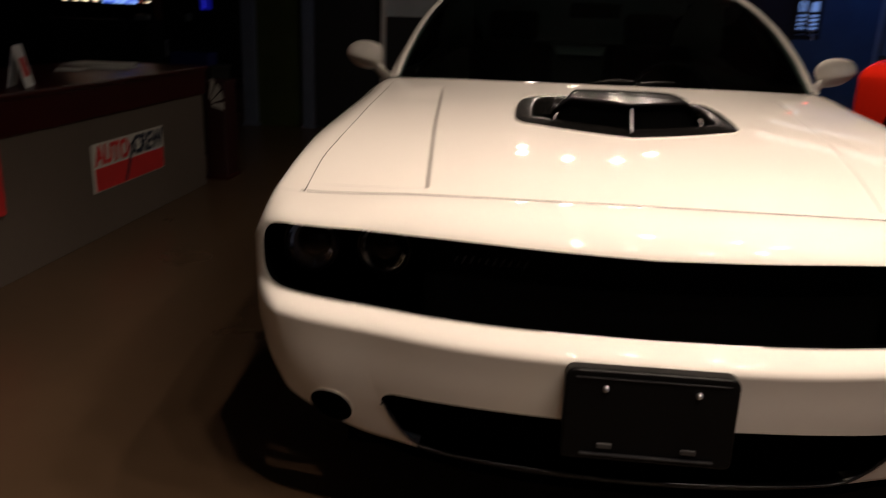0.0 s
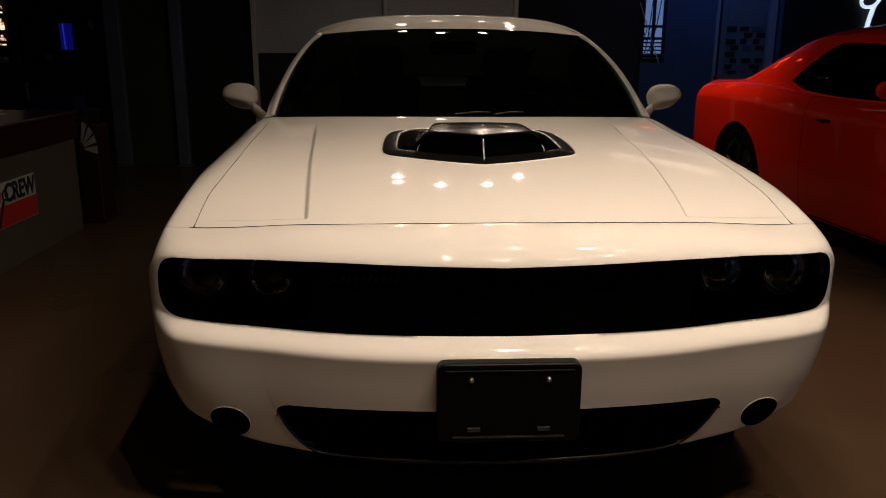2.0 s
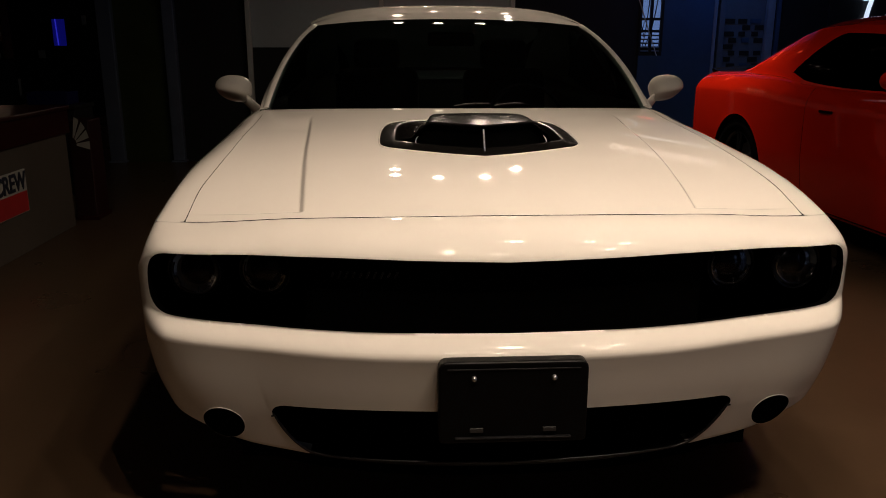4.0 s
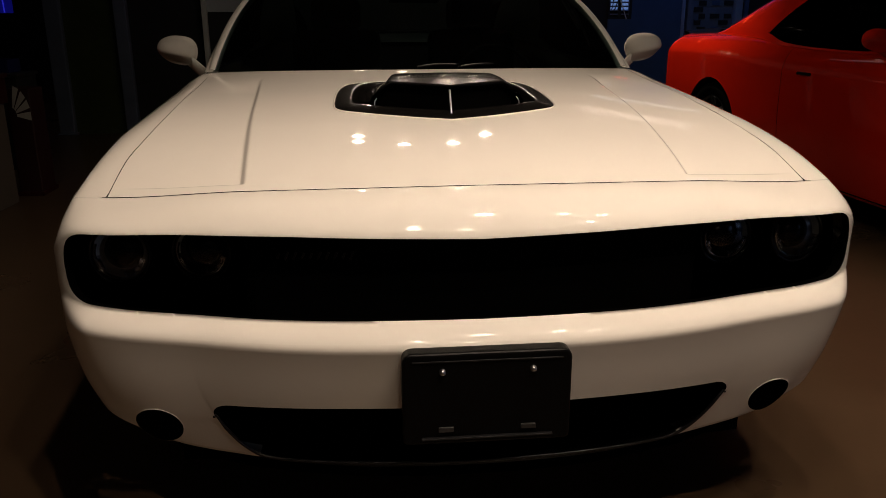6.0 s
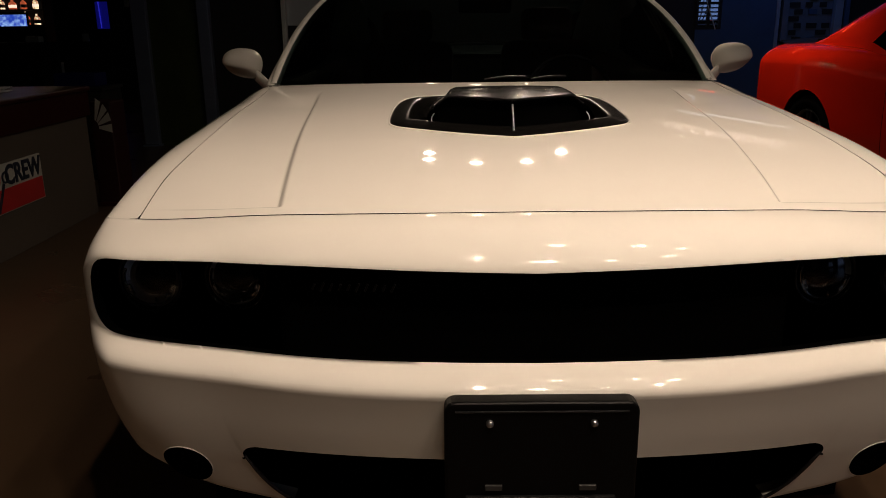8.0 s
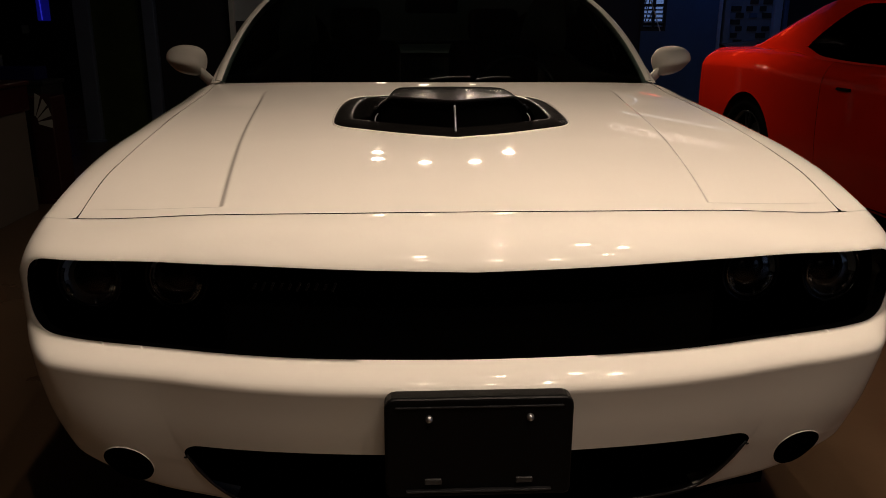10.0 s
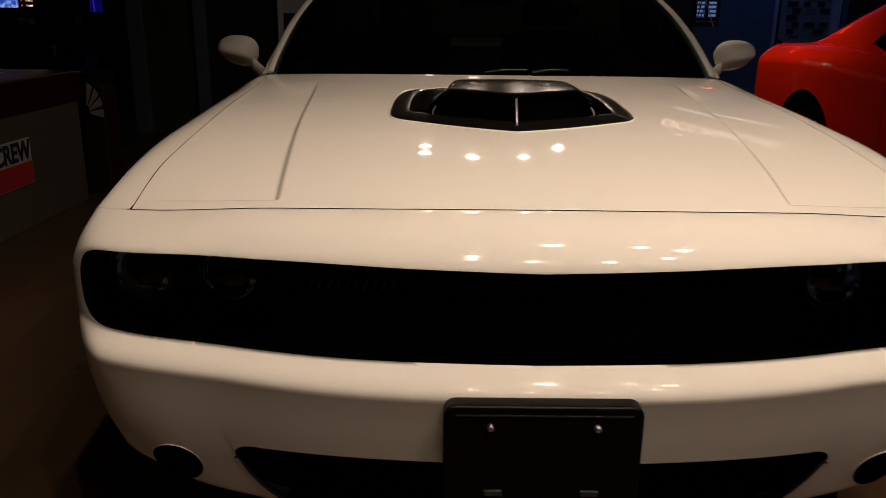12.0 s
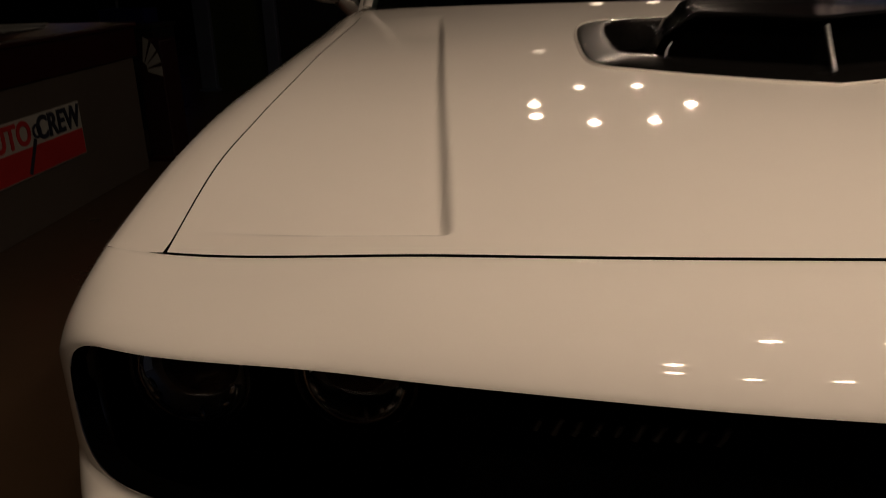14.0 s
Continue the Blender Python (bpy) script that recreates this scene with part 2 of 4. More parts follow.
def arch(y):
    z = np.full(np.shape(y), 0.20)
    for c in (1.02, 3.93):
        d = 0.392 ** 2 - (y - c) ** 2
        z = np.maximum(z, np.where(d > 0, 0.36 + np.sqrt(np.maximum(d, 0)), 0.2))
    return z


def section(y):
    """The half section of the flank at y, from the sill to the belt or the hood's edge."""
    ss, a = np.linspace(0, 1, 15), np.linspace(0, 1, 14)[1:] * math.pi / 2
    bx, bz = float(pchip(y, BELT_Y, BELT_X)), float(pchip(y, BELT_Y, BELT_Z))
    za = float(arch(np.array(y)))
    zt = bz - 0.15
    foot = 0.2 + 0.21 * math.exp(-max(y - 0.385, 0) / 0.12)
    z_low = np.maximum(foot + (zt - foot) * ss, min(za, zt - 0.01))
    x_low = body_side(y, z_low)
    x_up = bx + (x_low[-1] - bx) * np.cos(a) ** 1.08
    z_up = zt + (bz - zt) * np.sin(a) ** 1.24
    # towards the nose a flat top breaks sharply into a leaning side
    near = 1 - float(smooth(0.29, 0.90, y))
    if near > 0:
        zn = foot + (0.70 - foot) * ss
        k = np.linspace(0, 1, 14)[1:]
        knots = [0, 0.22, 0.42, 0.55, 0.63, 0.8, 1.0]
        xn = pchip(k, knots, [0.890, 0.887, 0.873, 0.859, 0.849, 0.821, bx])
        un = pchip(k, knots, [0.70, 0.752, 0.801, 0.829, bz - 0.018, bz - 0.007, bz])
        wn = np.minimum(body_side(y, zn), pchip(zn, [0.2, 0.55, 0.62, 0.70], [0.893, 0.893, 0.892, 0.888]))
        x_low, z_low = x_low + (wn - x_low) * near, z_low + (zn - z_low) * near
        x_up, z_up = x_up + (xn - x_up) * near, z_up + (un - z_up) * near
    return np.r_[x_low, x_up], np.r_[z_low, z_up]


def flank(ys, front=False):
    """Grid of the flank for the columns ys; the front edge follows the bumper's seam."""
    n = 28
    begin = np.full(n, ys[0])
    if front:
        for _ in range(6):
            for r in range(15, n):
                begin[r] = float(seam_y(section(begin[r])[0][r]))
        begin[:15] = 0.385
    out = []
    for y in ys:
        t = (y - ys[0]) / max(ys[-1] - ys[0], 1e-9)
        col = []
        for r in range(n):
            yy = begin[r] + (ys[-1] - begin[r]) * t if front else y
            sx, sz = section(yy)
            col.append((sx[r], yy, sz[r]))
        out.append(col)
    return np.array(out)


def fit_seam():
    """Let the seam's outer part meet the fender's front edge."""
    col = flank(np.array([0.385, 1.655]), True)[0][14:]
    for k, want in enumerate(SEAM_X):
        if want > 0.77:
            SEAM_Z[k] = max(0.746, float(np.interp(want, col[::-1, 0], col[::-1, 2])))


fit_seam()


def mirror_x(P, s):
    Q = np.array(P)
    Q[..., 0] *= s
    return Q


def round_ring(center, normal, r, width, depth):
    bm = lathe_bm([(r - width, -depth), (r - width, 0.0), (r - width * 0.4, 0.004), (r, 0.0), (r, -depth)], 40)
    return moved(bm, Matrix.Translation(center) @ Vector(normal).to_track_quat("Z", "Y").to_matrix().to_4x4())


SCOOP_X = [0, 0.08, 0.16, 0.235, 0.284, 0.304, 0.308, 0.307, 0.302, 0.288, 0.235, 0]
SCOOP_Y = [0.645, 0.668, 0.700, 0.738, 0.770, 0.815, 0.89, 0.98, 1.07, 1.16, 1.225, 1.245]


def build_wheel(car, x, y, out):
    wheel = new("wheel")
    wheel.parent = car
    wheel.location = (x, y, 0.36)
    prof = [(0.255, -0.10), (0.30, -0.122), (0.345, -0.118), (0.359, -0.09), (0.361, 0.0), (0.359, 0.09), (0.345, 0.118), (0.30, 0.122), (0.255, 0.10)]
    part("tyre", lathe_bm(prof, 48, "X"), RUBBER, wheel, shade=True)
    bm = lathe_bm([(0.255, -0.10), (0.25, 0.06), (0.262, 0.10), (0.252, 0.106), (0.24, 0.09)], 48, "X")
    for k in range(5):
        for d in (-7, 7):
            s = box_bm((0.03, 0.024, 0.20), (0.085, 0, 0.145), 0.008)
            moved(s, Matrix.Rotation(radians(72 * k + d), 4, "X"))
            me = bpy.data.meshes.new("spoke")
            s.to_mesh(me)
            s.free()
            bm.from_mesh(me)
    if out < 0:
        moved(bm, Matrix.Scale(-1, 4, (1, 0, 0)))
    part("rim", bm, RIM, wheel, shade=False)
    hub = lathe_bm([(0.0, 0.105), (0.05, 0.105), (0.062, 0.09), (0.062, 0.06)], 24, "X")
    disc = lathe_bm([(0.05, 0.0), (0.175, 0.0), (0.175, 0.02), (0.05, 0.02)], 40, "X")
    if out < 0:
        moved(hub, Matrix.Scale(-1, 4, (1, 0, 0)))
    part("hub_cap", hub, RIM, wheel, shade=True)
    part("brake_disc", disc, SCREW, wheel, "dull steel brake disc")


def build_car(paint, at, label, shaker, turn=0.0):
    car = thing("car", label, "car", at, turn)
    U = columns()
    x = WF * U
    # bumper, upper lip
    gt, gb, gt0, gb0 = grille_z(x)
    gt0 = gt0 + (0.739 - gt0) * np.clip((np.abs(U) - 0.88) / 0.12, 0, 1) ** 2.1
    ys, zs = seam_y(x), seam_z(x)
    blend = smooth(0.88, 1.0, np.abs(U))
    yg = 0.085 + 0.005 * (1 - blend) * smooth(0.7, 0.9, np.abs(U)) + drop(U)
    rows = []
    for h in np.sin(np.linspace(0, math.pi / 2, 24)):
        k = 0.16 * h + 0.64 * h ** 2.5 + 0.20 * (1 - (1 - h ** 6) ** 0.5)
        k2 = 0.6 * h + 0.4 * (1 - (1 - h ** 3.5) ** 0.5)
        k = k + (k2 - k) * smooth(0.55, 0.9, np.abs(U))
        rows.append(np.stack([x, ys + (yg - ys) * h, zs + (gt0 - zs) * k], 1))
    for t in np.linspace(0, 1, 7)[1:]:
        rows.append(np.stack([x, yg, gt0 + (gt - gt0) * t], 1))
    back = grille_ends(x)
    upper = np.array(rows)
    tuck = upper[:1] + np.array([0, 0.015, -0.006])
    upper = np.concatenate([tuck, upper])
    lip_return = [np.stack([x, yg + d, gt + e * back], 1) for d, e in ((0.002, 0.001), (0.03, 0.004))]
    # beam
    zit = pchip(np.abs(U), [0, 0.3, 0.6, 1.0], [0.449, 0.452, 0.454, 0.46])
    yb = 0.09 - 0.005 * blend + drop(U)
    beam_return = [np.stack([x, yb + d, gb - e * back], 1) for d, e in ((0.002, 0.001), (0.04, 0.010))]
    rows = []
    # the intake's upper corners are rounded
    cut = 0.036 * (1 - np.sqrt(1 - np.clip((np.abs(U) - 0.607) / 0.053, 0, 1) ** 2))
    tz = np.r_[np.linspace(0, 0.16, 8), np.linspace(0.165, 0.30, 18), np.linspace(0.33, 1, 13)]
    F_T, F_Y = [0, 0.03, 0.07, 0.115, 0.155, 0.19, 0.217, 0.24, 0.27, 0.30, 0.5, 0.75, 1.0], [0.090, 0.0800, 0.0665, 0.0535, 0.0446, 0.0396, 0.0375, 0.0368, 0.0376, 0.0395, 0.052, 0.066, 0.08]
    gain = 0.12 + 0.40 * smooth(0.25, 0.85, np.abs(U))
    F0 = 0.085
    for t in np.linspace(0, 1, 7)[:-1]:
        rows.append(np.stack([x, 0.09 - 0.005 * blend + drop(U), gb + (gb0 - gb) * t], 1))
    for t in tz:
        f = pchip(t * (1 + gain * (1 - t) ** 3), F_T, F_Y)
        z = gb0 + (zit - gb0) * t - cut * t ** 4
        f = f + 0.36 * cut * t ** 4
        f = f + (F0 - f) * blend
        rows.append(np.stack([U * wide(z), f + drop(U), z], 1))
    beam = np.array(rows)
    zit = zit - cut
    # chin with the lower intake
    IX = 0.660
    zib = pchip(np.abs(U), [0, 0.22, 0.46, 0.562, 0.608, 0.638, 0.653, IX, 1.0], [0.280, 0.283, 0.287, 0.291, 0.300, 0.333, 0.388, 0.4535, 0.46])
    zib = np.where(np.abs(U) >= IX, zit, np.minimum(zib, zit))
    zbot = pchip(np.abs(U), [0, 0.3, 0.5, 0.6, 0.7, 0.78, 0.86, 0.93, 1], [0.270, 0.274, 0.284, 0.293, 0.308, 0.324, 0.350, 0.388, 0.42])
    rows = []
    for t in np.linspace(0, 1, 12):
        z = zib + (zbot - zib) * t
        f = 0.08 + 0.36 * np.clip(0.456 - z, 0, 1)
        f = f + (F0 - f) * blend
        rows.append(np.stack([U * wide(z), f + drop(U), z], 1))
    rows.append(rows[-1] + np.array([0, 0.06, -0.005]))
    chin = np.array(rows)
    chin[0] = np.where((np.abs(U) >= IX)[:, None], beam[-1], chin[0])
    edge_u = np.abs(U) < 0.668
    lip_line = chin[0][edge_u]
    bumper = new("front_bumper")
    bumper.parent = car
    skin_rows = wrapped(np.concatenate([upper, beam, chin]))
    um = np.r_[-1, (U[:-1] + U[1:]) / 2, 1]
    hole = np.ones((skin_rows.shape[0] - 1, skin_rows.shape[1] - 1), bool)
    hole[len(upper) - 1] = np.abs((skin_rows[0, :-1, 0] + skin_rows[0, 1:, 0]) / 2) > GX
    hole[len(upper) + len(beam) - 1] = np.abs(um) > IX
    hole[len(upper) + len(beam):] = np.abs(um) > 0.617
    sheet("bumper_skin", skin_rows, paint, bumper, keep=hole)
    sheet("grille_surround", lip_return, VOID, bumper, "black edge of the grille opening")
    sheet("grille_surround", beam_return, VOID, bumper, "black edge of the grille opening")
    chin = wrapped(chin)
    sheet("chin_trim", chin, BLACK, bumper, "black plastic trim below the lower intake", keep=np.repeat((np.abs(um) <= 0.617)[None], len(chin) - 1, 0))
    # body-coloured lip drawn in dark grey, with its shade in the colour
    tube("intake_lip", [tuple(p + np.array([0, 0.002, 0])) for p in lip_line], 0.0035, RIM, bumper, "lower edge of the intake, its shade put into dark grey", smooth_path=False)
    # black panels behind the openings
    xx = np.linspace(-0.89, 0.89, 94)
    def panel_y(a):
        return max(0.145 + float(drop(a / WF)) * 0.9, 0.335 * float(smooth(0.44, 0.52, abs(a))))
    def low_z(a):
        return 0.42 + 0.15 * float(smooth(0.78, 0.86, abs(a)))
    grille = sheet("grille", [[(a, panel_y(a), low_z(a) + k * (min(0.83, float(seam_z(a)) - 0.035) - low_z(a))) for a in xx] for k in np.linspace(0, 1, 10)], VOID, car, "matt black grille")
    xx = np.linspace(-0.66, 0.66, 40)
    sheet("lower_grille", [[(a, 0.215 + float(drop(a / 0.9)) * 0.85, b) for a in xx] for b in np.linspace(0.25, 0.48, 6)], VOID, car, "black lower air intake")
    # script badge, as small bars
    for k in range(10):
        bx = -0.403 + k * 0.0162
        part("badge_bar", box_bm((0.004, 0.004, 0.012 + 0.006 * ((k * 3) % 4) / 3), (bx, 0.128 + float(drop(bx / WF)) * 0.9, 0.767), 0.001, (0, 25, 0)), RIM, grille)
    # splitter under the chin
    sheet("splitter", [[(a * 0.54, 0.175 + 0.10 * abs(a) ** 2.4 + d, zz) for a in np.linspace(-1, 1, 40)] for d, zz in ((0.03, 0.258), (0.0, 0.235), (0.0, 0.228), (0.05, 0.222), (0.5, 0.215))], VOID, car, "black plastic chin splitter")
    # head lamps
    for s in (-1, 1):
        for cx, r in ((0.743, 0.067), (0.575, 0.065)):
            lamp = part("headlight", round_ring((s * cx, 0.258, 0.748), (s * 0.12, -1, 0.02), r, 0.007, 0.04), GLOSSBLACK, car, "dark projector headlight", shade=True)
            c = Vector((s * cx, 0.265, 0.748))
            q = Vector((s * 0.12, -1, 0.02)).to_track_quat("Z", "Y").to_matrix().to_4x4()
            part("reflector", moved(lathe_bm([(0.0, -0.05), (0.02, -0.046), (0.04, -0.03), (r - 0.008, 0.0)], 32), Matrix.Translation(c) @ q), SMOKED if r > 0.066 else RIM, lamp, shade=True)
            part("lens", moved(lathe_bm([(0.0, 0.02), (0.02, 0.018), (0.036, 0.010), (0.042, -0.005)], 32), Matrix.Translation(c + Vector((0, 0.02, 0))) @ q), GLOSSBLACK, lamp, shade=True)
            cover = part("cover", moved(lathe_bm([(0.0, 0.022), (r * 0.5, 0.018), (r * 0.85, 0.009), (r - 0.006, 0.003)], 32), Matrix.Translation(c) @ q), LENS, lamp, shade=True)
            cover.visible_shadow = False
            tube("light_ring", [tuple(Matrix.Translation(c) @ q @ Vector(((r - 0.014) * math.cos(a), (r - 0.014) * math.sin(a), 0.006))) for a in np.linspace(-3.6, -0.2, 12)], 0.0036, CHROME, lamp)
            # small bright facets round the lower half of the bowl
            for a, wide_, tall in ((-2.75, 0.004, 0.008), (-2.5, 0.003, 0.005), (-1.35, 0.007, 0.0025), (-0.75, 0.0035, 0.006), (-0.35, 0.003, 0.007)):
                bead = bmesh.new()
                bmesh.ops.create_uvsphere(bead, u_segments=10, v_segments=6, radius=1)
                at = Vector(((r - 0.02) * math.cos(a), (r - 0.02) * math.sin(a), 0.0065))
                part("reflector_facet", moved(bead, Matrix.Translation(c) @ q @ Matrix.Translation(at) @ Euler((0, 0, a)).to_matrix().to_4x4() @ Matrix.Diagonal((1.4 * wide_, 1.4 * tall, 0.004, 1))), CHROME, lamp, "bright facet", shade=True)
        for cx, r, w in ((0.743, 0.067, 0.009), (0.575, 0.065, 0.005)):
            c, q = Vector((s * cx, 0.258, 0.748)), Vector((s * 0.12, -1, 0.02)).to_track_quat("Z", "Y").to_matrix().to_4x4()
            band = [[tuple(Matrix.Translation(c) @ q @ Vector((s * (r - 0.011 - w * e) * math.cos(a), (r - 0.011 - w * e) * math.sin(a), 0.001 - 0.012 * e))) for a in np.linspace(-0.1, 0.85, 9)] for e in (0, 1)]
            sheet("lamp_blade", band, BLADE, car, "pale trim blade beside the headlight")
        # round inlet low in the bumper's corner
        def skin(px, pz):
            f = 0.08 + 0.36 * max(0.456 - pz, 0)
            return Vector((s * px, f + float(drop(px / float(wide(pz)))), pz))
        turns = np.linspace(0, 2 * math.pi, 41)
        def disc(rows):
            out = []
            for r, lift in rows:
                ring = []
                for a in turns:
                    px, pz = 0.681 + 0.92 * r * math.cos(a), 0.386 + 0.88 * r * math.sin(a)
                    p = skin(px, pz)
                    n = (skin(px + 0.004, pz) - p).cross(skin(px, pz + 0.004) - p).normalized()
                    ring.append(p + (n if n.y < 0 else -n) * lift)
                out.append(ring)
            return out
        ring = sheet("bumper_inlet", disc([(0.0578, -0.002), (0.0574, 0.0004), (0.0570, 0.0009), (0.0566, 0.0009), (0.0560, 0.0004)]), paint, car)
        # no hole is cut: a black disc on the skin gives its darkness
        sheet("inlet_disc", disc([(0.0565, 0.001), (0.04, 0.0012), (0.02, 0.0012), (0.0005, 0.0012)]), VOID, ring, "flush black disc for the shade in the inlet")
    # plate bracket
    if shaker:
        bm = bmesh.new()
        ring = []
        for cx, cz, r, a0 in ((0.1475, 0.584, 0.020, 0), (-0.1475, 0.584, 0.020, 90), (-0.1555, 0.420, 0.012, 180), (0.1555, 0.420, 0.012, 270)):
            ring += [bm.verts.new((cx + r * math.cos(radians(a0 + a)), 0.006, cz + r * math.sin(radians(a0 + a)))) for a in (0, 22.5, 45, 67.5, 90)]
        face = bm.faces.new(ring)
        back = bmesh.ops.extrude_face_region(bm, geom=[face])
        bmesh.ops.translate(bm, vec=(0, 0.032, 0), verts=[v for v in back["geom"] if isinstance(v, bmesh.types.BMVert)])
        rim_edges = [e for e in bm.edges if all(abs(v.co.y - 0.006) < 1e-5 for v in e.verts)]
        bmesh.ops.bevel(bm, geom=rim_edges, offset=0.006, segments=3, affect="EDGES", profile=0.5)
        bracket = part("plate_bracket", bm, BLACK, car, "black plastic front plate bracket")
        part("ledge", box_bm((0.262, 0.010, 0.004), (0, 0.002, 0.424), 0.0015, (-3, 0, 0)), RIM, bracket)
        part("top_rim", box_bm((0.296, 0.004, 0.003), (0, 0.004, 0.588), 0.001), RIM, bracket)
        for s in (-1, 1):
            part("screw", moved(lathe_bm([(0.0, 0.006), (0.004, 0.0055), (0.0065, 0.002), (0.0065, -0.004)], 12), Matrix.Translation((s * 0.089, 0.001, 0.567)) @ Euler((radians(90), 0, 0)).to_matrix().to_4x4()), SCREW, bracket, "zinc plate screw", shade=True)
            part("slot", box_bm((0.030, 0.006, 0.010), (s * 0.082, 0.004, 0.442), 0.001), DULL, bracket)
    # hood
    hy = np.unique(np.r_[np.linspace(0, 0.02, 3), np.linspace(0.02, 0.08, 22), np.linspace(0.08, 1, 90)])
    hx = np.unique(np.r_[np.linspace(-1, 1, 91), np.linspace(0.61, 0.78, 40), -np.linspace(0.61, 0.78, 40)])
    P = np.zeros((len(hy), len(hx), 3))
    for i, t in enumerate(hy):
        for j, u in enumerate(hx):
            y_back = 1.53 + 0.155 * abs(u) ** 2.4
            # front edge follows the seam
            x1 = u * 0.762
            y_front = float(seam_y(x1)) + 0.0075
            y = y_front + (y_back - y_front) * t
            xe = float(pchip(y, EDGE_Y, EDGE_X)) + 0.0006
            P[i, j] = (u * xe, y, 0)
    P[:, :, 2] = hood_z(P[:, :, 0], P[:, :, 1])
    front_z = seam_z(P[0, :, 0])
    P[:, :, 2] += ((front_z - P[0, :, 2])[None, :]) * np.exp(-(P[:, :, 1] - P[0:1, :, 1]) / 0.10)
    # painted hood's front return drawn in black, as shade inside the gap
    sheet("hood_edge", [P[0], P[0] + np.array([0, 0.004, -0.004]), P[0] + np.array([0, 0.03, -0.02])], VOID, car)
    keep = None
    if shaker:
        cx, cy = P[:-1, :-1, 0] + 0.005, P[:-1, :-1, 1] + 0.006
        keep = np.abs(cx) > 0.90 * np.where((cy > 0.650) & (cy < 1.22), pchip(cy, SCOOP_Y, SCOOP_X), -1)
    sheet("hood", P, paint, car, keep=keep)
    # black sheets below the hood's edges stand in for the gap's shade
    sheet("hood_gap", [[(0.762 * a, float(seam_y(0.762 * a)) + d, float(seam_z(0.762 * a)) - 0.016 - 0.0 * d) for a in np.linspace(-1, 1, 40)] for d in (-0.02, 0.03)], VOID, car)
    for s in (-1, 1):
        yy = np.linspace(0.30, 1.68, 40)
        sheet("fender_gap", [[(s * (float(pchip(y, EDGE_Y, EDGE_X)) + d), y, float(pchip(y, EDGE_Y, EDGE_Z)) - 0.015) for y in yy] for d in (-0.02, 0.02)], VOID, car)
    if shaker:
        build_shaker(car, paint)
    # flanks
    for s in (-1, 1):
        for name, a, b, first in (("fender", 0.385, 1.655, True), ("door", 1.660, 2.995, False), ("rear_quarter", 3.0, 4.72, False)):
            cols = np.linspace(a, b, 64 if not name == "door" else 24)
            Q = mirror_x(flank(cols, first), s)
            sheet(name, Q, paint, car)
        # inner wheel wells and sill shadow panel
        sheet("wheel_well", [[(s * xw, y, float(max(arch(np.array(y)) + 0.012, 0.22))) for y in np.linspace(0.6, 4.4, 70)] for xw in (0.55, 0.90)], VOID, car)
        # unseen liner, added to keep stray light off the floor below
        sheet("fender_liner", [[(s * xw, 0.60 + 0.03 * k, zw) for xw, zw in ((0.50, 0.17 + 0.26 * k), (0.72, 0.17 + 0.26 * k), (0.86, 0.18 + 0.26 * k))] for k in (0, 1)], VOID, car, "unseen black plastic liner that blocks light ahead of the wheel")
        # handle
        part("door_handle", box_bm((0.022, 0.14, 0.019), (s * 0.944, 2.75, 0.862), 0.008), SATIN, car, "dark door handle")
        for y in (1.02, 3.93):
            build_wheel(car, s * (0.79 if y < 2 else 0.825), y, s)
        build_mirror(car, paint, s)
    sheet("underbody", [[(a * w, y, 0.245) for a in (-1, 1)] for y, w in ((0.22, 0.48), (0.28, 0.60), (0.34, 0.68), (0.40, 0.74), (0.50, 0.84), (4.9, 0.86))], VOID, car)
    # rear
    sec = flank(np.array([4.72]))[0]
    uu = np.sin(np.linspace(-1, 1, 41) * math.pi / 2)
    R = []
    for p in sec:
        lean = 0.33 - 0.05 * smooth(0.75, 1.08, p[2]) - 0.10 * smooth(0.45, 0.2, p[2])
        R.append([(p[0] * u, 4.72 + lean * (1 - abs(u) ** 2.6) ** (1 / 2.6), p[2]) for u in uu])
    sheet("rear_bumper", R, paint, car)
    for s in (-1, 1):
        part("tail_light", box_bm((0.62, 0.03, 0.11), (s * 0.36, 5.035, 0.86), 0.01, (0, 0, -s * 7)), TAIL, car, "dark red tail light")
    build_cabin(car, paint)
    return car


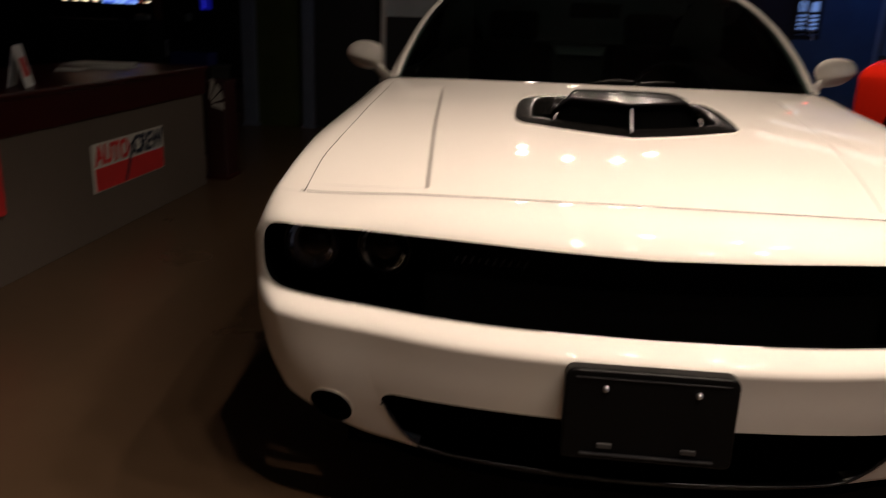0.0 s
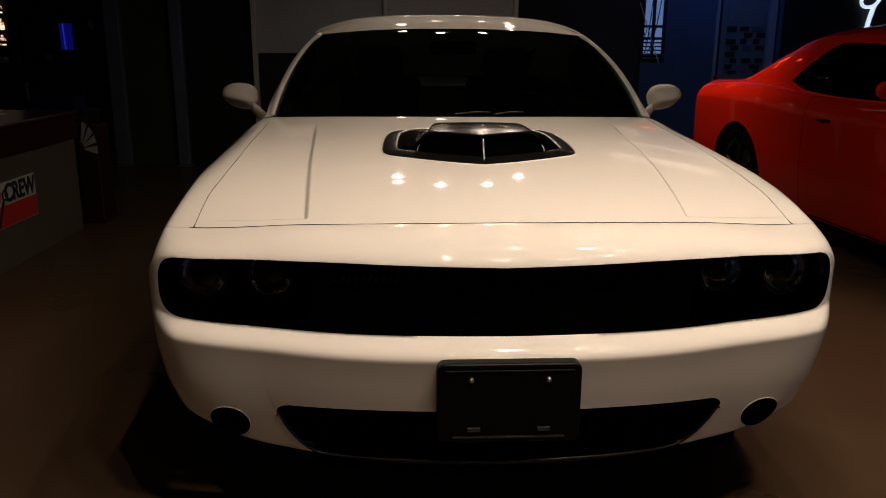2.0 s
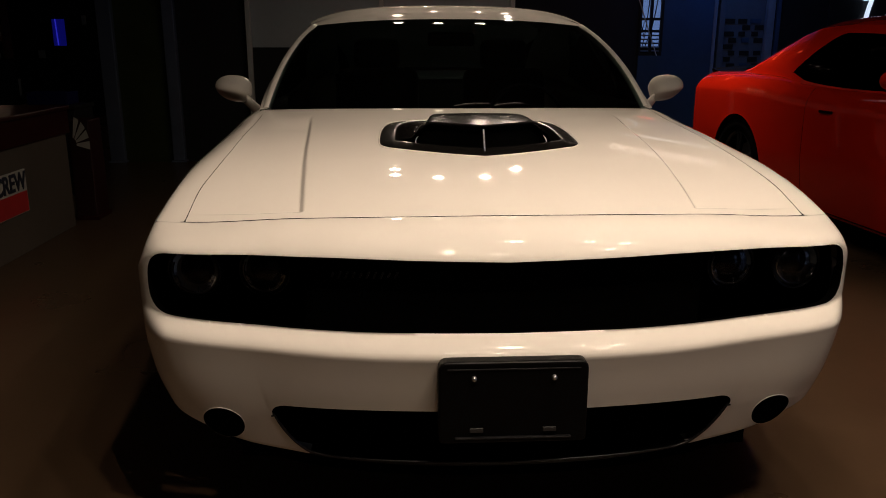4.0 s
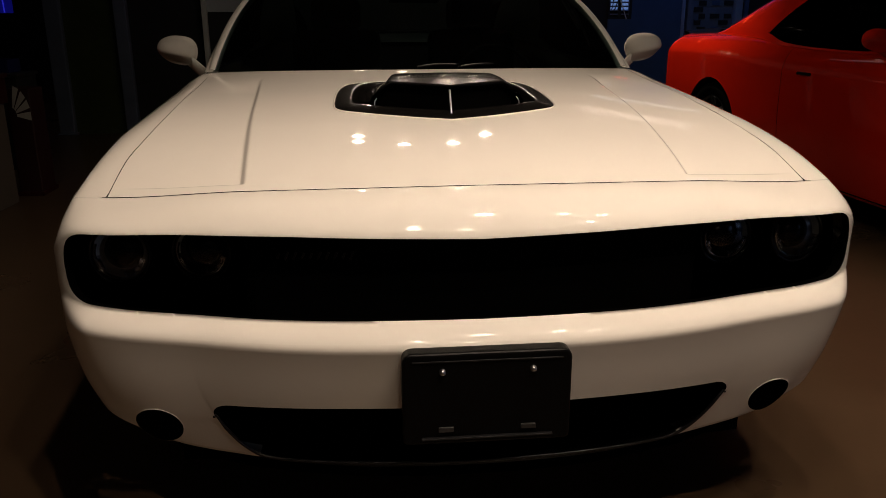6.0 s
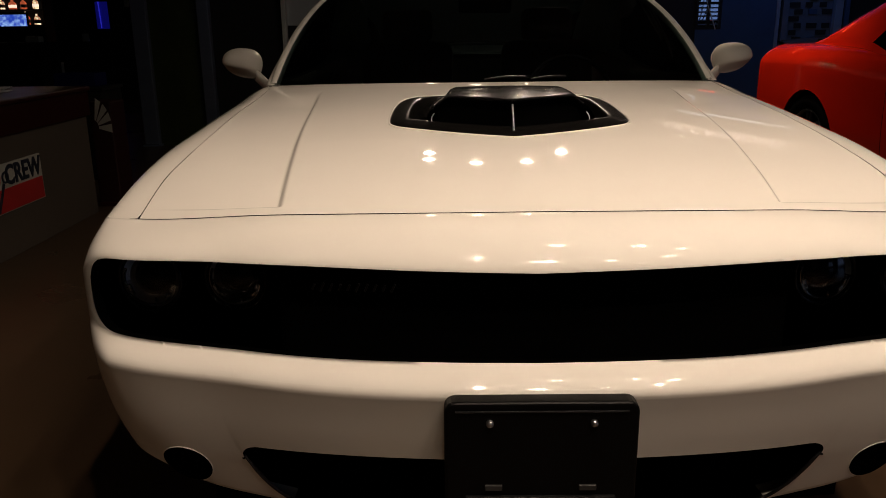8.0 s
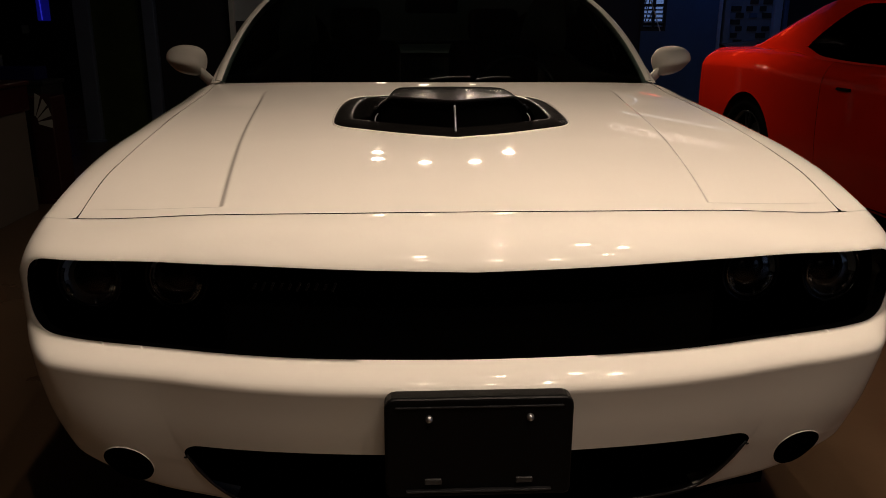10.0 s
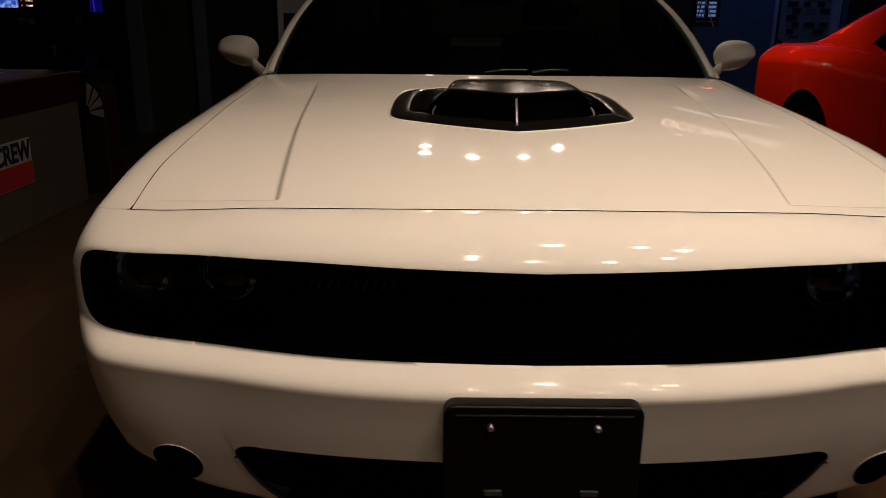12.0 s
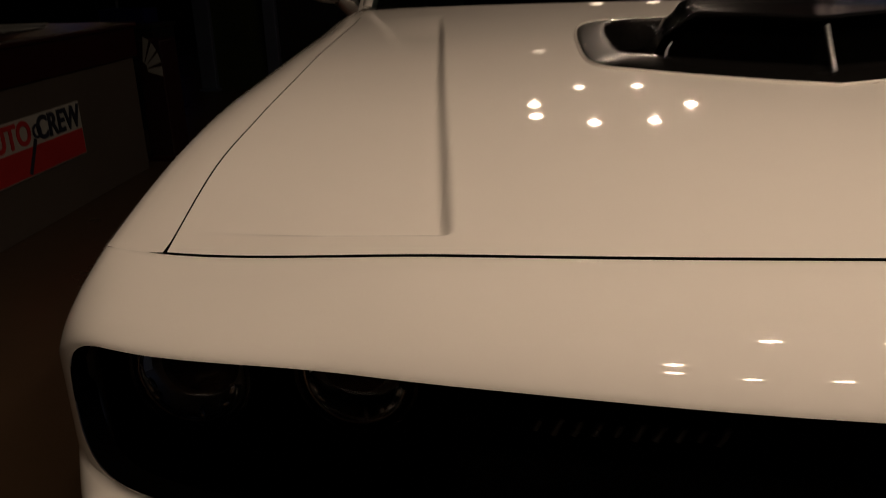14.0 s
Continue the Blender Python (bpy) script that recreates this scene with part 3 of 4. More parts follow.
def build_mirror(car, paint, s):
    bm = bmesh.new()
    bmesh.ops.create_uvsphere(bm, u_segments=48, v_segments=30, radius=1)
    for v in bm.verts:
        c = v.co
        flat = 1.0 if c.y < 0 else 0.35
        if c.z < -0.08:
            flat *= 1 - 0.85 * min(1.0, (-0.08 - c.z) / 0.75)
        v.co = Vector((math.copysign(abs(c.x) ** 0.82, c.x) * 0.083, c.y * 0.075 * flat, math.copysign(abs(c.z) ** 0.85, c.z) * (0.056 if c.z > 0 else 0.054) * (1.06 - 0.14 * c.x * s)))
    moved(bm, Matrix.Translation((s * 0.985, 2.06, 1.084)) @ Euler((0, radians(-s * 8), radians(s * 12))).to_matrix().to_4x4())
    shell = part("mirror", bm, paint, car, shade=True)
    arm = [(s * 0.945, 2.06, 1.045), (s * 0.905, 2.03, 1.012), (s * 0.865, 1.99, 0.985)]
    bm = bmesh.new()
    rings = []
    for k, (p, w) in enumerate(zip(arm, (0.05, 0.042, 0.045))):
        rings.append([bm.verts.new((p[0] + s * 0.018 * math.cos(a) * 1.2, p[1] + w * math.cos(a), p[2] + 0.029 * math.sin(a))) for a in np.linspace(0, 2 * math.pi, 17)[:-1]])
    for a, b in zip(rings, rings[1:]):
        for k in range(16):
            bm.faces.new((a[k], a[(k + 1) % 16], b[(k + 1) % 16], b[k]))
    part("mirror_arm", bm, paint, shell, shade=True)
    part("mirror_glass", moved(lathe_bm([(0.0, 0.0), (0.05, 0.0), (0.05, -0.004)], 32), Matrix.Translation((s * 0.985, 2.09, 1.084)) @ Matrix.Diagonal((1.45, 1, 1, 1)) @ Euler((radians(-90), 0, 0)).to_matrix().to_4x4()), CHROME, shell, "silvered mirror glass")


def build_shaker(car, paint):
    """The black air scoop that stands through the hood, in its bezel."""
    px, py = SCOOP_X, SCOOP_Y
    k = np.linspace(0, 1, 12)
    def outline(a, grow):
        return float(pchip(a, k, px)) * grow, 0.95 + (float(pchip(a, k, py)) - 0.95) * grow
    A = np.linspace(0, 1, 49)
    full = [(1, a) for a in A] + [(-1, a) for a in A[::-1][1:-1]]
    rows = []
    for grow, lift in ((1.0, -0.010), (1.0, 0.0005), (0.994, 0.003), (0.975, 0.0055), (0.93, 0.0095), (0.88, 0.0135), (0.855, 0.0150), (0.843, 0.0135), (0.836, 0.006), (0.83, -0.09)):
        ring = []
        for s, a in full:
            ox, oy = outline(a, grow)
            ring.append((s * ox, oy, float(hood_z(ox, oy)) + lift * (1 - 0.45 * float(smooth(0.3, 0.55, a)))))
        ring.append(ring[0])
        rows.append(ring)
    sheet("scoop_bezel", rows, BEZEL, car, "satin black bezel round the hood scoop")
    sheet("scoop_well", [[(a, y, 0.90) for a in (-0.29, 0.29)] for y in (0.62, 1.24)], VOID, car)
    xs = np.sign(np.linspace(-1, 1, 45)) * np.abs(np.linspace(-1, 1, 45)) ** 0.8
    ts = np.r_[0, 0.015, 0.03, 0.05, np.linspace(0.1, 1, 16)]
    def top(u, t):
        half = 0.183 - 0.055 * t
        y_front = 0.722 + 0.075 * (math.sqrt(u * u + 0.0006) - 0.0245)
        y = y_front + (1.17 - y_front) * t
        z = float(pchip(y, [0.70, 0.75, 0.82, 0.90, 1.0, 1.10, 1.17], [1.0455, 1.0510, 1.0590, 1.0640, 1.0600, 1.044, 1.015]))
        z -= 0.022 * smooth(0.86, 1.0, abs(u)) + 0.003 * abs(u) ** 2
        return (u * half, y, float(z))
    scoop = sheet("scoop", [[top(u, t) for u in xs] for t in ts], SATIN, car, "satin black hood scoop with two intakes")
    for s in (-1, 1):
        edge = [top(s, t) for t in ts]
        sheet("scoop_side", [[(p[0] + s * d, p[1] - 0.25 * d, p[2] - dz) for p in edge] for d, dz in ((0, 0), (0.010, 0.006), (0.022, 0.022), (0.036, 0.05), (0.046, 0.12))], SATIN, scoop)
        # lettering on the flank, as small bars
        for j in range(7):
            part("letter_bar", box_bm((0.002, 0.006, 0.012 if j % 2 else 0.008), (s * (0.1995 - 0.0018 * j), 0.835 + 0.016 * j, 1.0155 + 0.0012 * j), 0.0005, (0, s * 48, 0)), CHROME, scoop)
        fr = [top(s * a, 0) for a in np.linspace(0, 1, 14)]
        sheet("brow", [[(p[0], p[1] + dy, p[2] + dz) for p in fr] for dy, dz in ((0, 0), (-0.002, -0.0015), (-0.0025, -0.004), (0.022, -0.012))], SATIN, scoop)
        sheet("intake", [[(p[0], p[1] + 0.025 + dy, p[2] + dz) for p in fr] for dy, dz in ((0, -0.008), (0.0, -0.14))], VOID, scoop)
        tube("intake_edge", [(s * 0.196, 0.772, 0.984), (s * 0.197, 0.776, 0.998), (s * 0.190, 0.780, 1.010)], 0.0014, SCREW, scoop)
    tube("ridge", [(0, 0.668, 0.980), (0, 0.715, 1.035)], 0.0028, SCREW, scoop, "bright centre rib")
    # rolled edge of the hood's cut-out
    rim = []
    for s, a in full:
        ox, oy = outline(a, 1.006)
        rim.append((s * ox, oy, float(hood_z(ox, oy)) + 0.0012))
    tube("cutout_rim", rim + rim[:1], 0.0022, paint, car, "white rolled edge of the hood cut-out", smooth_path=False)


def build_cabin(car, paint):
    # windscreen
    us = np.linspace(-1, 1, 41)
    vs = np.linspace(0, 1, 24)
    def screen(u, v):
        bx, by, bz = 0.785 * u, 1.555 + 0.145 * abs(u) ** 2.2, 1.030 - 0.008 * abs(u) ** 2
        tx, ty, tz = 0.643 * u, 2.27 + 0.085 * abs(u) ** 2.2, 1.392 - 0.030 * abs(u) ** 2.4
        b = 4 * v * (1 - v)
        c = b * (1.6 * v - 0.6 + (1.6 - 1.6 * v) * abs(u) ** 4)
        return (bx + (tx - bx) * v + 0.020 * b * u, by + (ty - by) * v - 0.012 * c, bz + (tz - bz) * v + 0.026 * c)
    sheet("windscreen", [[screen(u, v) for u in us] for v in vs], GLASS, car, "dark tinted windscreen")
    # black band along its foot, and the cowl
    sheet("cowl", [[(0.79 * u, 1.50 + 0.150 * abs(u) ** 2.3 + d, 1.018 - 0.01 * abs(u) ** 2 + e) for u in us] for d, e in ((0.0, -0.015), (0.06, 0.004), (0.09, -0.03))], VOID, car)
    for a, b in ((-0.03, 0.11), (0.13, 0.25)):
        w = tube("wiper", [(a, 1.548, 1.040), ((a + b) / 2, 1.556, 1.048), (b, 1.57, 1.047)], 0.0045, BLACK, car, "black wiper arm")
    # roof, rear window and deck
    ZY, ZC = [2.27, 2.4, 2.65, 2.95, 3.3, 3.55, 3.8, 4.1, 4.35, 4.6, 4.9], [1.392, 1.434, 1.470, 1.481, 1.468, 1.434, 1.35, 1.22, 1.105, 1.078, 1.062]
    XY, XR = [2.27, 2.36, 2.7, 3.3, 3.6, 4.35, 4.9], [0.643, 0.660, 0.690, 0.676, 0.645, 0.68, 0.72]
    def roof(u, y):
        yy = y + (0.085 * abs(u) ** 2.2 * (1 - smooth(2.27, 2.7, y)))
        xr = float(pchip(yy, XY, XR))
        zc = float(pchip(yy - 0.085 * abs(u) ** 2.2 * (1 - smooth(2.27, 2.7, y)), ZY, ZC))
        return (u * xr, float(yy), zc - float(0.030 + 0.010 * smooth(2.3, 2.8, y)) * abs(u) ** 2.4 - 0.040 * abs(u) ** 6 * float(smooth(2.25, 2.46, y)) * float(1 - smooth(3.6, 4.3, y)))
    for name, a, b, mat, n in (("roof", 2.27, 3.50, paint, 30), ("rear_window", 3.505, 4.33, GLASS, 24), ("boot_lid", 4.335, 4.9, paint, 16)):
        sheet(name, [[roof(u, y) for u in us] for y in np.linspace(a, b, n)], mat, car)
    sheet("boot_edge", [[(u * 0.74, 4.9 + 0.12 * d, 1.062 - 0.035 * abs(u) ** 2.4 - 0.02 * d) for u in us] for d in np.linspace(0, 1, 5)], paint, car)
    spo = [(u * 0.745, 4.86 - 0.05 * abs(u) ** 3) for u in us]
    sheet("spoiler", [[(px, py + d, 1.070 - 0.03 * abs(px / 0.72) ** 2.4 + e) for px, py in spo] for d, e in ((-0.10, -0.005), (0.0, 0.012), (0.10, 0.032), (0.12, 0.030), (0.11, 0.012), (0.08, -0.01))], SATIN, car, "black rear spoiler")
    # pillars that frame the windscreen and run on along the roof's edge
    for s in (-1, 1):
        line = [screen(1.0, v) for v in np.linspace(0.0, 1.0, 9)] + [tuple(np.array(roof(1.0, y)) - np.array((0.012, 0, 0.016))) for y in np.linspace(2.42, 3.0, 4)]
        tube("windscreen_pillar", [(s * (p[0] + 0.004), p[1] + 0.012, p[2] - 0.008) for p in line], 0.019, paint, car)
    # cabin sides
    for s in (-1, 1):
        ys = np.unique(np.r_[np.linspace(1.70, 2.36, 18), np.linspace(2.36, 4.35, 50)])
        low, high = [], []
        for y in ys:
            b = np.array([float(pchip(y, BELT_Y, BELT_X)), y, float(pchip(y, BELT_Y, BELT_Z))])
            if y < 2.355:
                v = (y - 1.70) / 0.655
                t = np.array(screen(1.0, v))
                t[1] = y
            else:
                t = np.array(roof(1.0, y))
            low.append(b)
            high.append(t)
        low, high = np.array(low), np.array(high)
        span = high[:, 2] - low[:, 2]
        pane_low = pchip(ys, [1.7, 1.9, 2.8, 3.15, 3.4, 4.35], [0.0, 0.012, 0.012, 0.02, 0.05, 0.06])
        shut = smooth(3.42, 2.95, ys)
        a = np.clip(pane_low / np.maximum(span, 1e-6), 0, 1)
        top_f = np.clip(1 - 0.05 / np.maximum(span, 1e-6), 0, 1)
        top_f = np.maximum(a, a + (top_f - a) * shut ** 0.5)
        top_f = np.where(ys > 3.42, a, top_f)
        def at(f):
            f = np.asarray(f)[:, None]
            p = low + (high - low) * f
            bulge = 4 * f * (1 - f)
            p = p.copy()
            p[:, 0] += (0.028 * bulge)[:, 0]
            p[:, 0] *= s
            return p
        sheet("sill_panel", np.array([at(a * k) for k in np.linspace(0, 1, 3)]), paint, car)
        sheet("side_window", np.array([at(a + (top_f - a) * k) for k in np.linspace(0, 1, 8)]), DARKGLASS, car, "dark side window")
        sheet("pillar_and_rail", np.array([at(top_f + (1 - top_f) * k) for k in np.linspace(0, 1, 14)]), paint, car)
    # inside
    sheet("dashboard", [[(0.72 * u, y, z) for u in us] for y, z in ((1.62, 0.98), (1.80, 1.01), (2.0, 1.0), (2.08, 0.94), (2.06, 0.70))], SEAT, car, "black dashboard")
    for s in (-1, 1):
        seat = part("seat", box_bm((0.50, 0.50, 0.18), (s * 0.37, 2.75, 0.50), 0.05), SEAT, car, "black bucket seat")
        part("backrest", box_bm((0.48, 0.14, 0.62), (s * 0.37, 3.06, 0.84), 0.06, (-14, 0, 0), 3), SEAT, seat, shade=True)
        part("headrest", box_bm((0.27, 0.10, 0.17), (s * 0.37, 3.15, 1.22), 0.04, (-10, 0, 0), 3), SEAT, seat, shade=True)
    part("rear_bench", box_bm((1.1, 0.14, 0.50), (0, 3.80, 0.82), 0.06, (-20, 0, 0), 3), SEAT, car, "black rear bench")
    part("rear_view_mirror", box_bm((0.22, 0.03, 0.065), (0.0, 2.20, 1.30), 0.015, (8, 0, 0), 3), BLACK, car, "black rear-view mirror")
    bm = lathe_bm([(0.18, 0.0), (0.188, 0.012), (0.18, 0.024), (0.168, 0.012), (0.18, 0.0)], 32)
    part("steering_wheel", moved(bm, Matrix.Translation((0.37, 2.25, 0.92)) @ Euler((radians(65), 0, 0)).to_matrix().to_4x4()), BLACK, car, shade=True)
    sheet("cabin_floor", [[(a, y, 0.33) for a in (-0.8, 0.8)] for y in (1.4, 4.5)], VOID, car)
    sheet("firewall", [[(a, 1.5, z) for a in (-0.78, 0.78)] for z in (0.24, 1.0)], VOID, car)
    sheet("parcel_shelf", [[(a, y, z) for a in (-0.6, 0.6)] for y, z in ((3.8, 1.05), (4.35, 1.09))], SEAT, car)
    sheet("rear_bulkhead", [[(a, 4.4, z) for a in (-0.68, 0.68)] for z in (0.24, 1.09)], VOID, car)


build_car(WHITE, (0, 0, 0), "glossy white two-door coupe with black hood scoop and empty plate bracket", True)
build_car(RED, (3.515, 0.604, 0), "glossy red two-door coupe with dark windows and black spoiler", False, 2.4)

# ---- room ----
FLOOR = material("brown_floor", (0.088, 0.054, 0.030), 0.30, scale=0.9, vary=0.22, bump=0.05, bump_scale=20, wear=0.06)
WALL = material("dark_wall", (0.018, 0.0185, 0.022), 0.75, scale=2, vary=0.2, bump=0.15)
GREYPANEL = material("grey_panel", (0.52, 0.57, 0.60), 0.6, scale=2, vary=0.08)
# the posts' blue light is tinted into the metal's colour
STEEL = material("brushed_post", (0.21, 0.25, 0.37), 0.45, metal=0.4, scale=4, vary=0.15)
# blue light on this wall is mixed into its base colour
BLUEWALL = material("blue_lit_wall", (0.05, 0.11, 0.23), 0.6, scale=2, vary=0.15, bump=0.1)
COUNTER = material("beige_counter_front", (0.11, 0.088, 0.072), 0.55, scale=2, vary=0.1)
MAROON = material("maroon_worktop", (0.038, 0.004, 0.0035), 0.3, scale=6, vary=0.2)
PAPER = material("paper", (0.75, 0.75, 0.73), 0.7, scale=10, vary=0.05)
SIGNWHITE = material("sign_white", (0.55, 0.54, 0.50), 0.5, scale=8, vary=0.04)
SIGNRED = material("sign_red", (0.60, 0.03, 0.03), 0.5, scale=8, vary=0.08)
CAN = material("black_fitting", (0.02, 0.02, 0.02), 0.5)
SIGNDARK = material("sign_dark", (0.02, 0.025, 0.05), 0.5, scale=8, vary=0.1)

structure("floor", box_bm((21, 23, 0.1), (-0.5, 3.0, -0.05), 0), FLOOR, "smooth brown showroom floor")
structure("ceiling", box_bm((21, 23, 0.1), (-0.5, 3.0, 3.05), 0), WALL, "black showroom ceiling")
structure("wall_north", box_bm((18.6, 0.2, 3.0), (-0.5, 13.4, 1.5), 0), WALL)
structure("wall_south", box_bm((18.6, 0.2, 3.0), (-0.5, -7.9, 1.5), 0), WALL)
structure("wall_west", box_bm((0.2, 21.5, 3.0), (-9.9, 2.75, 1.5), 0), WALL)
# east wall with a wide shop window
structure("wall_east", box_bm((0.2, 16.0, 3.0), (8.9, 5.5, 1.5), 0), WALL)
structure("wall_east_end", box_bm((0.2, 2.5, 3.0), (8.9, -6.75, 1.5), 0), WALL)
structure("wall_east_sill", box_bm((0.2, 3.0, 0.5), (8.9, -4.0, 0.25), 0), WALL)
structure("wall_east_head", box_bm((0.2, 3.0, 0.4), (8.9, -4.0, 2.8), 0), WALL)

# counter
counter = thing("counter", "beige reception counter with dark maroon worktop", "counter", (0, 0, 0))
part("front_panel", box_bm((0.05, 5.6, 0.665), (-2.625, 1.32, 0.3325), 0.004), COUNTER, counter)
part("end_panel", box_bm((0.80, 0.04, 0.665), (-3.05, 4.10, 0.3325), 0.004), COUNTER, counter)
part("fascia", box_bm((0.04, 5.66, 0.165), (-2.605, 1.33, 0.7475), 0.006), MAROON, counter, "dark maroon fascia")
part("worktop", box_bm((0.94, 5.68, 0.03), (-3.04, 1.33, 0.845), 0.008), MAROON, counter, "dark maroon worktop")

# sign on the counter
sign = thing("advertising_sign", "white and red sign with dark lettering on the counter", "sign", (-2.6, 3.0, 0.39))
part("board", box_bm((0.012, 0.84, 0.265), (0.006, 0, 0), 0.001), SIGNWHITE, sign)
part("red_band", box_bm((0.004, 0.82, 0.125), (0.0135, 0, -0.064), 0.0005), SIGNRED, sign)


def lettering(name, text, size, mat, parent, at, turn, depth=0.002, spread=1.0, squeeze=1.0, bold=0.0):
    cu = bpy.data.curves.new(name, "FONT")
    cu.body, cu.size, cu.extrude, cu.align_x, cu.align_y, cu.space_character, cu.offset = text, size, depth, "CENTER", "CENTER", spread, bold
    ob = bpy.data.objects.new(name, cu)
    me = bpy.data.meshes.new_from_object(ob)
    bpy.data.objects.remove(ob)
    me.transform(Matrix.Translation(at) @ Euler([radians(a) for a in turn]).to_matrix().to_4x4() @ Matrix.Diagonal((squeeze, 1, 1, 1)))
    return link(name, me, mat, parent, shade=False)


lettering("word", "AUTO", 0.150, SIGNRED, sign, (0.0145, -0.215, 0.062), (90, 0, 90), squeeze=0.90, bold=0.004)
lettering("word", "CREW", 0.150, SIGNDARK, sign, (0.0145, 0.215, 0.062), (90, 0, 90), squeeze=0.90, bold=0.004)
# a spanner between the words
spanner = part("spanner", box_bm((0.004, 0.022, 0.17), (0.0165, -0.045, -0.045), 0.001, (-30, 0, 0)), SIGNDARK, sign, "dark spanner emblem")
part("spanner_head", moved(lathe_bm([(0.022, -0.002), (0.034, -0.002), (0.034, 0.002), (0.022, 0.002), (0.022, -0.002)], 24, "X"), Matrix.Translation((0.0165, 0.02, 0.06))), SIGNDARK, sign)

# things on and by the counter
GREENDARK = material("dark_green_door", (0.052, 0.068, 0.022), 0.5, scale=3, vary=0.3)
BLUEPLASTIC = material("blue_plastic", (0.006, 0.009, 0.10), 0.45, scale=6, vary=0.1)
SCREEN = material("screen_glow", (0.05, 0.12, 0.6), 0.3, emit=0.9, glow=(0.10, 0.25, 1.0))
mottle(SCREEN, (0.02, 0.06, 0.5), (0.35, 0.55, 1.0), 22)
NEONBLUE = material("blue_neon", (0.05, 0.05, 0.8), 0.4, emit=0.35, glow=(0.05, 0.05, 1.0))
NEONDIM = material("dim_blue_neon", (0.02, 0.02, 0.4), 0.4, emit=0.07, glow=(0.03, 0.03, 1.0))
# bottle materials emit, in place of light on the shelves
AMBER = material("amber_glow", (0.8, 0.3, 0.08), 0.3, emit=1.5, glow=(1.0, 0.36, 0.12))
mottle(AMBER, (0.12, 0.012, 0.0), (1.0, 0.80, 0.50), 34)
AMBERDARK = material("dim_amber_glow", (0.5, 0.10, 0.04), 0.2, emit=0.35, glow=(1.0, 0.2, 0.08), scale=12, vary=0.4)
SKY = material("dusk_sky", (0.3, 0.5, 0.9), 0.6, emit=0.55, glow=(0.28, 0.45, 0.95), scale=5, vary=0.2)
NEONWHITE = material("white_neon", (0.9, 0.95, 1.0), 0.4, emit=1.0, glow=(0.72, 0.84, 1.0))
TUBEWHITE = material("white_light_tube", (0.9, 0.95, 1.0), 0.4, emit=0.9, glow=(0.95, 0.93, 0.98))
NEONPINK = material("warm_neon", (1.0, 0.8, 0.7), 0.4, emit=2.1, glow=(1.0, 0.74, 0.62))
NEONRED = material("red_neon", (1.0, 0.05, 0.02), 0.4, emit=6.0, glow=(1.0, 0.06, 0.02))
BROWNBOARD = material("brown_board", (0.16, 0.07, 0.03), 0.5, scale=4, vary=0.2)
# caps and labels glow too, for the same missing shelf light
BOTTLEWHITE = material("white_label_glow", (0.85, 0.75, 0.6), 0.4, emit=1.2, glow=(1.0, 0.78, 0.55))
PALEFRAME = material("pale_door_frame", (0.27, 0.36, 0.52), 0.45, scale=5, vary=0.15)
PALEBLUE = material("pale_blue_tile", (0.14, 0.18, 0.26), 0.5, scale=6, vary=0.15)

for at, turn, size in (((-3.22, 3.86, 0.862), 12, (0.42, 0.30)), ((-2.98, 3.56, 0.864), -8, (0.21, 0.30)), ((-3.1, 3.28, 0.863), 30, (0.15, 0.21))):
    p = thing("paper_sheets", "loose white paper sheets on the maroon worktop", "paper", at, turn, "papers on the counter")
    part("sheet", box_bm((size[0], size[1], 0.003), (0, 0, 0.0), 0), PAPER, p)
    part("sheet", box_bm((size[0], size[1], 0.003), (0.02, 0.015, 0.004), 0, (0, 0, 7)), PAPER, p)
card = thing("standing_card", "white folded card with red print standing on the counter", "card", (-2.70, 2.20, 0.86), 20)
part("front_leaf", box_bm((0.004, 0.16, 0.20), (0.02, 0, 0.10), 0.001, (0, -12, 0)), PAPER, card)
part("back_leaf", box_bm((0.004, 0.16, 0.20), (-0.02, 0, 0.10), 0.001, (0, 12, 0)), PAPER, card)
part("print_block", box_bm((0.002, 0.11, 0.09), (0.0235, 0, 0.095), 0.0005, (0, -12, 0)), SIGNRED, card, "red printed block")
cabinet = thing("side_cabinet", "low black cabinet beyond the counter", "cabinet", (-3.24, 5.5, 0))
part("carcass", box_bm((0.50, 0.40, 0.74), (0, 0, 0.37), 0.006), CAN, cabinet)
part("top", box_bm((0.53, 0.43, 0.03), (0, 0, 0.756), 0.005), CAN, cabinet)
crate = thing("blue_tray", "dark blue plastic tray on the low black cabinet", "tray", (-3.24, 5.5, 0.772))
part("tray_floor", box_bm((0.34, 0.24, 0.01), (0, 0, 0.006), 0.002), BLUEPLASTIC, crate)
for dx, dy, sx, sy in ((0.165, 0, 0.01, 0.24), (-0.165, 0, 0.01, 0.24), (0, 0.115, 0.32, 0.01), (0, -0.115, 0.32, 0.01)):
    part("tray_wall", box_bm((sx, sy, 0.10), (dx, dy, 0.055), 0.003), BLUEPLASTIC, crate)
table = thing("side_table", "low black side table in the dark back room", "table", (-6.68, 11.85, 0))
part("tabletop", box_bm((0.70, 0.50, 0.03), (0, 0, 0.435), 0.006), CAN, table)
for dx in (-0.31, 0.31):
    for dy in (-0.21, 0.21):
        part("leg", box_bm((0.04, 0.04, 0.42), (dx, dy, 0.21), 0.004), CAN, table)
pad = thing("note_box", "small pale box on the low black table", "box", (-6.55, 11.9, 0.451), 6)
part("box_body", box_bm((0.19, 0.14, 0.24), (0, 0, 0.12), 0.006), GREYPANEL, pad)
